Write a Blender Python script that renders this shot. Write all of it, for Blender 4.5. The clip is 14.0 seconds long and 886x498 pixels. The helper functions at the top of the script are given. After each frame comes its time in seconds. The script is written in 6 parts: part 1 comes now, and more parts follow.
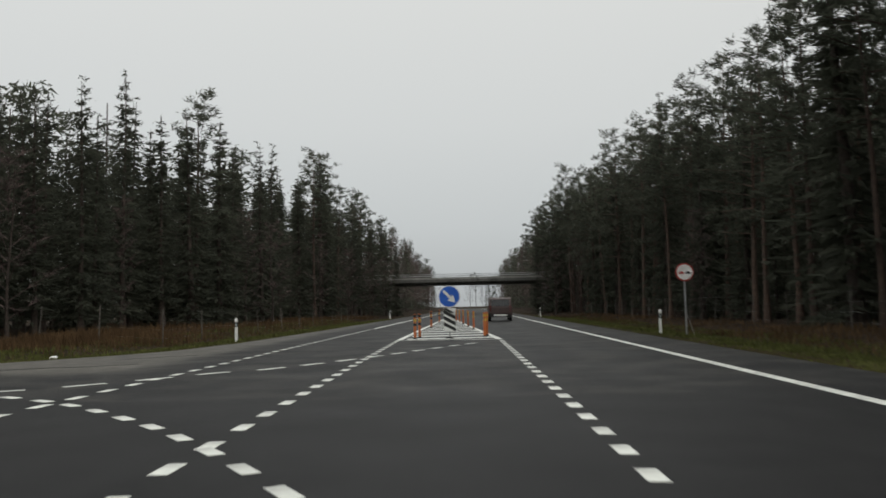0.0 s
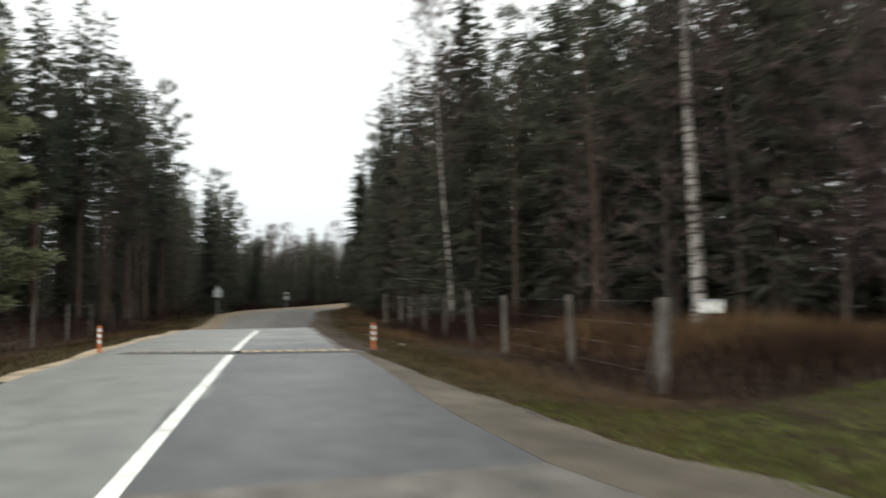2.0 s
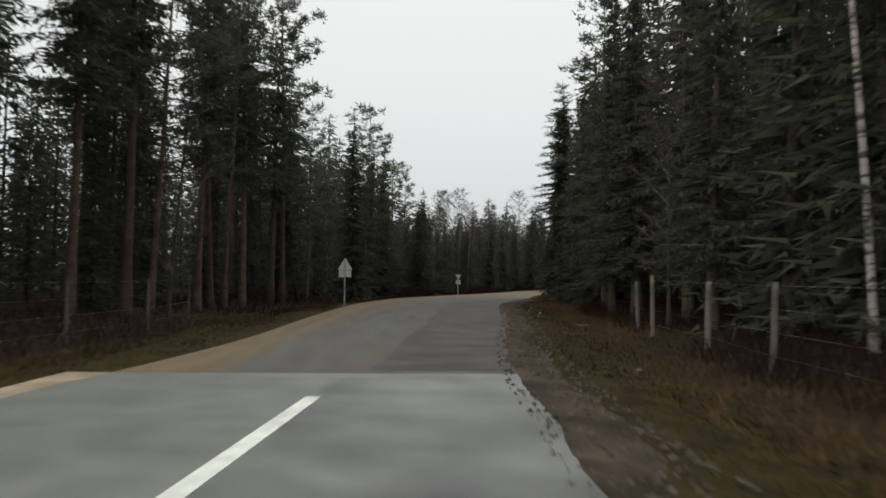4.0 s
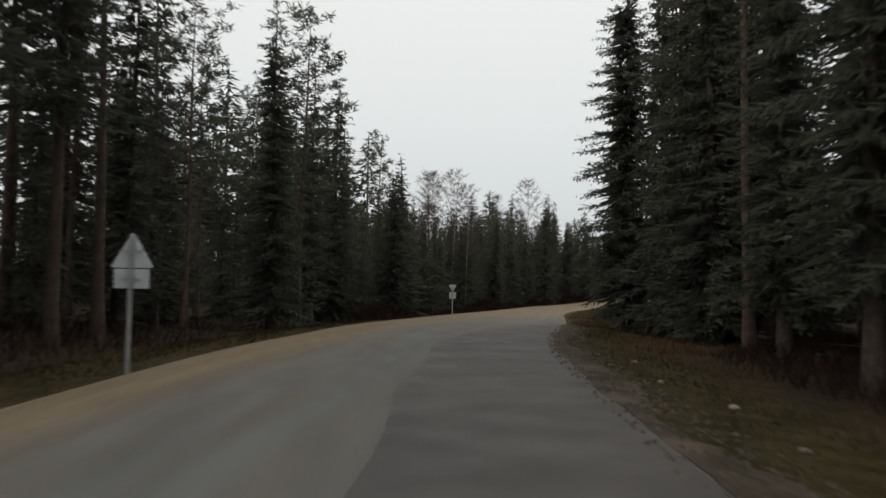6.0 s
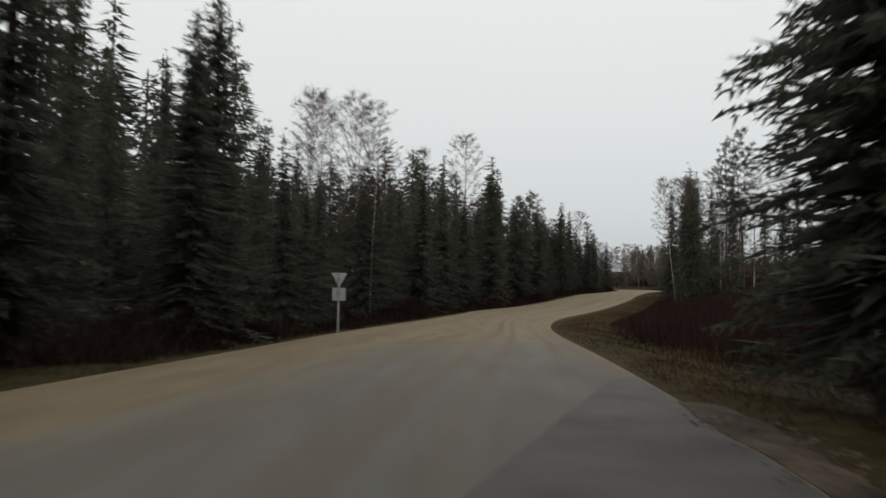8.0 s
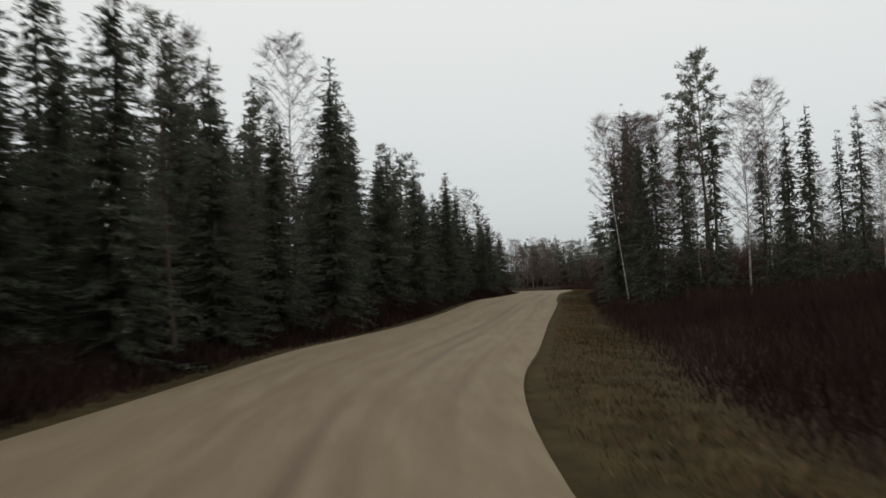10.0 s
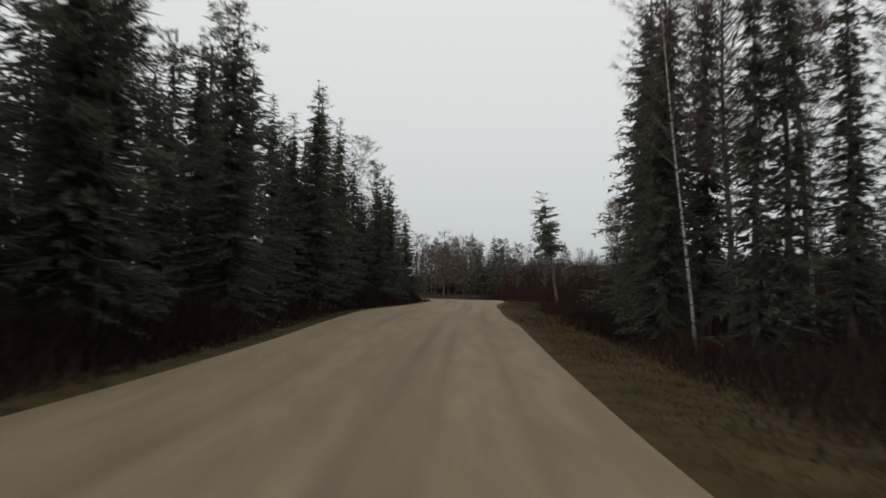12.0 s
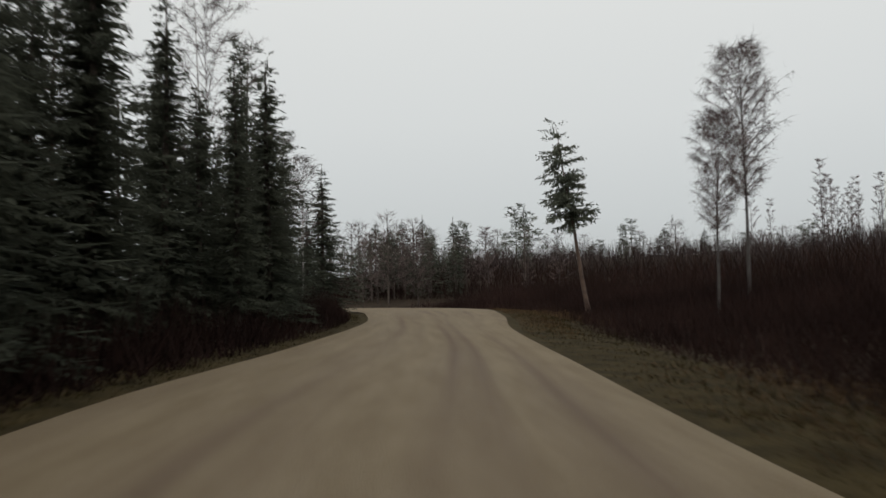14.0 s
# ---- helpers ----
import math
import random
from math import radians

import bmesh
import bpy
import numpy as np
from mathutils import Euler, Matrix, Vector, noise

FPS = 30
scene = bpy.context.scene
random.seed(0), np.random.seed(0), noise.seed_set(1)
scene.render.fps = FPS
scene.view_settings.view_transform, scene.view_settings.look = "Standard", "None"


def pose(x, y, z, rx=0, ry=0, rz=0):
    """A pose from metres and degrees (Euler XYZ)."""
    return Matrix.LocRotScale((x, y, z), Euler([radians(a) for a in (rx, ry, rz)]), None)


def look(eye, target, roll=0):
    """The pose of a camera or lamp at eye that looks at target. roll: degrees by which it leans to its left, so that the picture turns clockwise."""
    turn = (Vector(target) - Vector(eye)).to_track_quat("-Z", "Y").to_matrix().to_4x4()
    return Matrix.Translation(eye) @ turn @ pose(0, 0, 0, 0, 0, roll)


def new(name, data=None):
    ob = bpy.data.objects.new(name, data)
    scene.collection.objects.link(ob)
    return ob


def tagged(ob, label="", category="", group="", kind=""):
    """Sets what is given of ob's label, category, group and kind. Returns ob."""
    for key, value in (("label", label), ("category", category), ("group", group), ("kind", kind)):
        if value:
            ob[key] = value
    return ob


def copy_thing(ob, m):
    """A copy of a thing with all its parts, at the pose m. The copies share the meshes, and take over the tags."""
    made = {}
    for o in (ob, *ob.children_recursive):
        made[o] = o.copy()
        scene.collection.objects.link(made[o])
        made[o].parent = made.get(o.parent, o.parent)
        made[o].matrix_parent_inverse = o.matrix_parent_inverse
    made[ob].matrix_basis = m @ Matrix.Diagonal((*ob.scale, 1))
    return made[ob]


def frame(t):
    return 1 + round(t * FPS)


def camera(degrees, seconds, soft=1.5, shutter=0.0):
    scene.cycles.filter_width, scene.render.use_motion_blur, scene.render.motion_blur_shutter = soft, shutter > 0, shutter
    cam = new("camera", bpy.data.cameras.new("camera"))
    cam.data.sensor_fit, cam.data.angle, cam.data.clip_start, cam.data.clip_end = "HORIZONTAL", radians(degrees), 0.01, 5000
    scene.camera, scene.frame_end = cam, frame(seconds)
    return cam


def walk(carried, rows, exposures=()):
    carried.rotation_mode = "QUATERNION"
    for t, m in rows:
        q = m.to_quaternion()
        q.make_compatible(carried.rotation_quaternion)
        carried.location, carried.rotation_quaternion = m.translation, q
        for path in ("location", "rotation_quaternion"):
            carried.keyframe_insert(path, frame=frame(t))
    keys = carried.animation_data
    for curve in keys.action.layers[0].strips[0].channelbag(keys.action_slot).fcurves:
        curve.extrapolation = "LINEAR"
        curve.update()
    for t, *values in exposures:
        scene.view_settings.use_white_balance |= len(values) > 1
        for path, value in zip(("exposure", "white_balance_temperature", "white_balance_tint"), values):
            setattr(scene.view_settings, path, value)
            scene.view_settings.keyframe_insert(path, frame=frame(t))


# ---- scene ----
cam = camera(58.0, 14.0, soft=1.6, shutter=0.4)

# seconds, x, y, z, yaw (to the left from +y), pitch, roll
ROWS = [
    (0.0, 0.13, -0.45, 1.21, 1.95, 4.14, -1.22),
    (0.2, -0.11, 0.69, 1.21, 3.26, 4.49, 0.33),
    (0.5, -0.44, 2.27, 1.23, 11.47, 4.44, -0.76),
    (0.7, -1.05, 3.78, 1.15, 18.28, 4.39, -1.13),
    (0.8, -1.46, 4.52, 1.13, 23.18, 4.19, -1.48),
    (1.0, -2.75, 6.20, 1.14, 33.84, 3.62, -0.77),
    (1.2, -4.67, 7.76, 1.18, 43.95, 3.23, -1.86),
    (1.5, -7.15, 9.61, 1.17, 54.15, 3.32, -1.52),
    (1.8, -9.91, 11.05, 1.05, 64.04, 2.91, -1.30),
    (2.0, -12.67, 11.98, 1.21, 72.22, 3.30, -0.50),
    (2.2, -15.17, 12.45, 1.22, 76.87, 3.17, -1.13),
    (2.5, -18.68, 12.95, 1.17, 82.10, 2.92, -0.19),
    (2.8, -21.77, 13.31, 1.15, 83.84, 2.73, -0.10),
    (3.0, -23.84, 13.52, 1.11, 84.43, 2.82, -0.47),
    (3.2, -25.89, 13.75, 1.03, 85.13, 2.47, 0.50),
    (5.3, -48.51, 16.45, 1.19, 84.25, 2.44, 0.96),
    (5.5, -50.50, 16.57, 1.19, 84.33, 2.32, 0.70),
    (6.0, -55.69, 17.14, 1.20, 84.18, 3.13, 0.79),
    (6.5, -61.05, 17.77, 1.20, 82.99, 3.28, 0.20),
    (7.0, -66.54, 18.57, 1.20, 81.68, 3.13, 0.96),
    (7.5, -72.55, 19.65, 1.20, 80.34, 3.14, 0.71),
    (8.0, -78.59, 20.83, 1.19, 78.61, 3.03, 0.97),
    (8.5, -84.72, 22.33, 1.18, 76.13, 2.98, 1.44),
    (8.7, -87.13, 23.03, 1.19, 75.35, 2.94, 0.39),
    (10.8, -111.51, 31.87, 1.26, 65.80, 3.84, -0.10),
    (11.0, -113.73, 32.84, 1.31, 65.12, 3.71, 0.92),
    (11.5, -119.36, 35.40, 1.33, 63.78, 4.04, 0.94),
    (12.0, -124.99, 38.25, 1.38, 62.33, 3.97, 1.13),
    (12.5, -130.49, 41.09, 1.47, 61.10, 3.89, 0.65),
    (13.0, -135.69, 43.81, 1.61, 59.85, 3.84, 0.15),
    (13.5, -141.26, 46.69, 1.79, 58.75, 3.95, -0.98),
    (14.0, -146.11, 49.18, 2.00, 58.10, 3.99, -1.35),
]


def aimed(x, y, z, yaw, pitch, roll):
    a, b = radians(yaw), radians(pitch)
    way = (-math.sin(a) * math.cos(b), math.cos(a) * math.cos(b), math.sin(b))
    return look((x, y, z), (x + way[0], y + way[1], z + way[2]), roll)


walk(cam, [(t, aimed(*r)) for t, *r in ROWS],
     exposures=[(0.0, -0.12), (0.5, 0.02), (1.0, 0.5), (1.5, 0.85), (2.0, 0.72), (2.5, 0.45), (3.0, 0.32), (5.5, 0.18), (7.0, 0.12), (8.5, 0.1), (11.0, 0.03), (14.0, -0.06)])

# ---- overcast sky and a weak, wide sun behind the clouds ----
SUN_EL, SUN_AZ = radians(26), radians(132)
world = bpy.data.worlds.new("overcast")
scene.world = world
world.use_nodes = True
wn, wl = world.node_tree.nodes, world.node_tree.links
wn.clear()
w_out = wn.new("ShaderNodeOutputWorld")
w_bg = wn.new("ShaderNodeBackground")
w_sky = wn.new("ShaderNodeTexSky")
w_sky.sky_type = "NISHITA"
w_sky.sun_disc = False
w_sky.sun_elevation, w_sky.sun_rotation = SUN_EL, SUN_AZ
w_sky.dust_density = 6.0
w_coord = wn.new("ShaderNodeTexCoord")
w_sep = wn.new("ShaderNodeSeparateXYZ")
w_ramp = wn.new("ShaderNodeValToRGB")
w_ramp.color_ramp.elements[0].position, w_ramp.color_ramp.elements[0].color = 0.0, (0.50, 0.53, 0.54, 1)
w_ramp.color_ramp.elements[1].position, w_ramp.color_ramp.elements[1].color = 1.0, (1.85, 1.86, 1.80, 1)
for at, colour in ((0.10, (0.645, 0.675, 0.68)), (0.22, (0.75, 0.77, 0.76)), (0.40, (0.84, 0.85, 0.825)), (0.60, (1.15, 1.16, 1.12)), (0.80, (1.55, 1.56, 1.51))):
    w_mid = w_ramp.color_ramp.elements.new(at)
    w_mid.color = (*colour, 1)
w_mul = wn.new("ShaderNodeMix")
w_mul.data_type, w_mul.blend_type = "RGBA", "MIX"
w_gain = wn.new("ShaderNodeVectorMath")
w_gain.operation = "SCALE"
w_gain.inputs["Scale"].default_value = 0.09
w_mul.inputs["Factor"].default_value = 0.9
wl.new(w_coord.outputs["Generated"], w_sep.inputs[0])
wl.new(w_sep.outputs["Z"], w_ramp.inputs[0])
wl.new(w_sky.outputs[0], w_gain.inputs[0])
wl.new(w_gain.outputs[0], w_mul.inputs["A"])
wl.new(w_ramp.outputs[0], w_mul.inputs["B"])
wl.new(w_mul.outputs["Result"], w_bg.inputs["Color"])
wl.new(w_bg.outputs[0], w_out.inputs[0])
w_bg.inputs["Strength"].default_value = 1.0

sun = new("sun", bpy.data.lights.new("sun", "SUN"))
sun.data.energy, sun.data.angle, sun.data.color = 0.55, radians(35), (1.0, 0.96, 0.9)
sun.matrix_world = look((0, 0, 60), (math.sin(SUN_AZ) * -50, math.cos(SUN_AZ) * -50, 60 - 50 * math.tan(SUN_EL)))


# ---- materials ----
def material(name, dark, light, scale=6.0, rough=(0.75, 0.95), bump=0.2, bump_scale=40.0, random_by="", spread=0.35, spec=0.3, metal=0.0,
             stain=None, stain_scale=0.5, stain_amount=0.5, detail=6.0, leafy=0.0):
    """A noise mix of two colours with a coarser stain, uneven gloss and fine relief."""
    m = bpy.data.materials.new(name)
    m.use_nodes = True
    n, l = m.node_tree.nodes, m.node_tree.links
    b = n["Principled BSDF"]
    b.inputs["Metallic"].default_value = metal
    b.inputs["Specular IOR Level"].default_value = spec
    co = n.new("ShaderNodeTexCoord")
    no = n.new("ShaderNodeTexNoise")
    no.inputs["Scale"].default_value, no.inputs["Detail"].default_value = scale, detail
    l.new(co.outputs["Object"], no.inputs["Vector"])
    ra = n.new("ShaderNodeValToRGB")
    ra.color_ramp.elements[0].position, ra.color_ramp.elements[1].position = 0.32, 0.68
    ra.color_ramp.elements[0].color, ra.color_ramp.elements[1].color = (*dark, 1), (*light, 1)
    l.new(no.outputs["Fac"], ra.inputs[0])
    colour = ra.outputs[0]
    if stain:
        ns = n.new("ShaderNodeTexNoise")
        ns.inputs["Scale"].default_value, ns.inputs["Detail"].default_value = stain_scale, 5.0
        l.new(co.outputs["Object"], ns.inputs["Vector"])
        rs = n.new("ShaderNodeMapRange")
        rs.inputs["From Min"].default_value, rs.inputs["From Max"].default_value = 0.45, 0.7
        rs.inputs["To Max"].default_value = stain_amount
        l.new(ns.outputs["Fac"], rs.inputs["Value"])
        mx = n.new("ShaderNodeMix")
        mx.data_type = "RGBA"
        l.new(rs.outputs[0], mx.inputs["Factor"])
        l.new(colour, mx.inputs["A"])
        mx.inputs["B"].default_value = (*stain, 1)
        colour = mx.outputs["Result"]
    if random_by:
        if random_by == "island":
            rv = n.new("ShaderNodeNewGeometry").outputs["Random Per Island"]
        else:
            rv = n.new("ShaderNodeObjectInfo").outputs["Random"]
        rr = n.new("ShaderNodeMapRange")
        rr.inputs["To Min"].default_value, rr.inputs["To Max"].default_value = 1 - spread, 1 + spread
        l.new(rv, rr.inputs["Value"])
        sc = n.new("ShaderNodeVectorMath")
        sc.operation = "SCALE"
        l.new(colour, sc.inputs[0])
        l.new(rr.outputs[0], sc.inputs["Scale"])
        colour = sc.outputs[0]
    l.new(colour, b.inputs["Base Color"])
    rg = n.new("ShaderNodeMapRange")
    rg.inputs["To Min"].default_value, rg.inputs["To Max"].default_value = rough
    rn = n.new("ShaderNodeTexNoise")
    rn.inputs["Scale"].default_value = stain_scale * 1.7
    l.new(co.outputs["Object"], rn.inputs["Vector"])
    l.new(rn.outputs["Fac"], rg.inputs["Value"])
    l.new(rg.outputs[0], b.inputs["Roughness"])
    if bump:
        nb = n.new("ShaderNodeTexNoise")
        nb.inputs["Scale"].default_value, nb.inputs["Detail"].default_value = bump_scale, 4.0
        l.new(co.outputs["Object"], nb.inputs["Vector"])
        bp = n.new("ShaderNodeBump")
        bp.inputs["Strength"].default_value, bp.inputs["Distance"].default_value = bump, 0.02
        l.new(nb.outputs["Fac"], bp.inputs["Height"])
        l.new(bp.outputs[0], b.inputs["Normal"])
    if leafy:
        tr = n.new("ShaderNodeBsdfTranslucent")
        l.new(colour, tr.inputs["Color"])
        ms = n.new("ShaderNodeMixShader")
        ms.inputs["Fac"].default_value = leafy
        l.new(b.outputs[0], ms.inputs[1])
        l.new(tr.outputs[0], ms.inputs[2])
        l.new(ms.outputs[0], n["Material Output"].inputs["Surface"])
    return m


M_PAINT = material("road_paint", (0.52, 0.54, 0.50), (0.74, 0.75, 0.70), 9.0, (0.4, 0.6), 0.2, 60.0, random_by="object", spread=0.1, stain=(0.25, 0.25, 0.24), stain_scale=3.0, stain_amount=0.6)
M_SPRUCE = material("spruce_needles", (0.047, 0.052, 0.040), (0.082, 0.087, 0.065), 0.5, (0.75, 0.95), 0.0, random_by="island", spread=0.18, spec=0.05, leafy=0.4)
M_SPRUCE_LIGHT = material("young_needles", (0.125, 0.138, 0.076), (0.19, 0.205, 0.118), 0.5, (0.7, 0.9), 0.0, random_by="island", spread=0.2, spec=0.06, leafy=0.4)
M_PINE = material("pine_needles", (0.060, 0.067, 0.052), (0.105, 0.113, 0.084), 0.5, (0.7, 0.9), 0.0, random_by="island", spread=0.2, spec=0.06, leafy=0.4)
M_BARK = material("spruce_bark", (0.032, 0.025, 0.021), (0.070, 0.056, 0.047), 5.0, (0.85, 1.0), 0.5, 25.0, random_by="object", spread=0.25)
M_BARK_PINE = material("pine_bark", (0.040, 0.027, 0.021), (0.088, 0.058, 0.044), 4.0, (0.8, 1.0), 0.5, 18.0, random_by="object", spread=0.3, stain=(0.06, 0.048, 0.04), stain_scale=0.8)
M_TWIG = material("bare_twigs", (0.065, 0.048, 0.046), (0.135, 0.105, 0.098), 1.2, (0.8, 1.0), 0.0, random_by="island", spread=0.35, spec=0.05)
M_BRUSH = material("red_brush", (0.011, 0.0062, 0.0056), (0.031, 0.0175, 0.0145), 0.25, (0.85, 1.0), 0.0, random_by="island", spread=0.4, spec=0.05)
# paler and greyer than the near brush: distance haze put into the colour
M_SAPLING_HAZE = material("hazed_saplings", (0.028, 0.022, 0.021), (0.062, 0.049, 0.046), 0.12, (0.85, 1.0), 0.0, random_by="island", spread=0.3, spec=0.05)
M_DEADGRASS = material("dead_grass", (0.048, 0.029, 0.015), (0.108, 0.070, 0.037), 0.6, (0.85, 1.0), 0.0, random_by="island", spread=0.35, spec=0.05)
M_GRASS = material("late_grass", (0.016, 0.0122, 0.0044), (0.035, 0.0270, 0.0104), 0.5, (0.8, 1.0), 0.0, random_by="island", spread=0.35, spec=0.05)
M_GRASS_GREEN = material("green_grass", (0.045, 0.052, 0.014), (0.100, 0.108, 0.036), 0.5, (0.8, 1.0), 0.0, random_by="island", spread=0.35, spec=0.05)
M_GALV = material("galvanised_steel", (0.30, 0.31, 0.32), (0.45, 0.46, 0.46), 6.0, (0.4, 0.6), 0.1, 30.0, metal=0.7)
M_SIGNBACK = material("sign_back_aluminium", (0.36, 0.39, 0.40), (0.52, 0.55, 0.55), 3.0, (0.4, 0.6), 0.0, metal=0.2, stain=(0.28, 0.3, 0.3), stain_scale=3.0)
M_WHITE = material("white_plastic", (0.66, 0.67, 0.65), (0.82, 0.82, 0.80), 5.0, (0.45, 0.7), 0.05, 30.0, stain=(0.4, 0.38, 0.34), stain_scale=3.0, stain_amount=0.5)
M_BLACK = material("black_plastic", (0.012, 0.012, 0.012), (0.03, 0.03, 0.03), 5.0, (0.5, 0.7), 0.05)
M_ORANGE = material("orange_plastic", (0.40, 0.105, 0.03), (0.56, 0.16, 0.05), 4.0, (0.45, 0.65), 0.05, stain=(0.35, 0.12, 0.05), stain_scale=4.0)
M_BLUE = material("blue_sheeting", (0.02, 0.09, 0.42), (0.03, 0.13, 0.52), 4.0, (0.4, 0.55), 0.0)
M_TAIL = material("dark_red_lens", (0.055, 0.012, 0.010), (0.09, 0.02, 0.016), 4.0, (0.2, 0.35), 0.0, spec=0.5)
M_RED = material("red_sheeting", (0.30, 0.035, 0.030), (0.40, 0.06, 0.05), 4.0, (0.4, 0.55), 0.0)
M_YELLOW = material("yellow_paint", (0.55, 0.33, 0.03), (0.72, 0.46, 0.06), 9.0, (0.5, 0.7), 0.1, stain=(0.2, 0.15, 0.08), stain_scale=7.0, stain_amount=0.8)
M_AMBER = material("worn_amber_patch", (0.42, 0.29, 0.11), (0.62, 0.45, 0.20), 14.0, (0.5, 0.7), 0.1, random_by="object", spread=0.2, stain=(0.16, 0.14, 0.12), stain_scale=9.0, stain_amount=0.9)
M_RUBBER = material("dusty_rubber", (0.020, 0.020, 0.021), (0.055, 0.054, 0.052), 8.0, (0.5, 0.75), 0.3, 60.0, stain=(0.09, 0.085, 0.075), stain_scale=4.0)
M_CONCRETE = material("grey_concrete", (0.20, 0.20, 0.19), (0.32, 0.32, 0.30), 1.5, (0.8, 0.95), 0.3, 20.0, stain=(0.13, 0.13, 0.12), stain_scale=0.4)
M_POST = material("weathered_post", (0.060, 0.054, 0.048), (0.125, 0.115, 0.10), 6.0, (0.8, 1.0), 0.3, 30.0, random_by="object", spread=0.3)
M_VAN = material("dark_red_paint", (0.030, 0.016, 0.014), (0.05, 0.026, 0.022), 3.0, (0.3, 0.45), 0.0, spec=0.5)
M_GLASS = material("dark_glass", (0.012, 0.014, 0.016), (0.02, 0.022, 0.024), 3.0, (0.08, 0.15), 0.0, spec=0.6)
M_TYRE = material("tyre_rubber", (0.015, 0.015, 0.015), (0.03, 0.03, 0.03), 10.0, (0.7, 0.9), 0.2)


def birch_bark():
    m = material("birch_bark", (0.22, 0.205, 0.19), (0.40, 0.38, 0.355), 3.0, (0.7, 0.9), 0.3, 15.0)
    n, l = m.node_tree.nodes, m.node_tree.links
    b = n["Principled BSDF"]
    old = b.inputs["Base Color"].links[0].from_socket
    co = n.new("ShaderNodeTexCoord")
    mp = n.new("ShaderNodeMapping")
    mp.inputs["Scale"].default_value = (1.0, 1.0, 5.0)
    no = n.new("ShaderNodeTexNoise")
    no.inputs["Scale"].default_value, no.inputs["Detail"].default_value = 1.6, 3.0
    l.new(co.outputs["Object"], mp.inputs["Vector"])
    l.new(mp.outputs[0], no.inputs["Vector"])
    rg = n.new("ShaderNodeMapRange")
    rg.inputs["From Min"].default_value, rg.inputs["From Max"].default_value = 0.50, 0.60
    l.new(no.outputs["Fac"], rg.inputs["Value"])
    mx = n.new("ShaderNodeMix")
    mx.data_type = "RGBA"
    l.new(rg.outputs[0], mx.inputs["Factor"])
    l.new(old, mx.inputs["A"])
    mx.inputs["B"].default_value = (0.06, 0.05, 0.045, 1)
    l.new(mx.outputs["Result"], b.inputs["Base Color"])
    return m


M_BIRCH = birch_bark()
M_BIRCH_GREY = material("grey_birch_bark", (0.035, 0.031, 0.029), (0.085, 0.078, 0.074), 2.5, (0.8, 0.95), 0.3, 15.0)


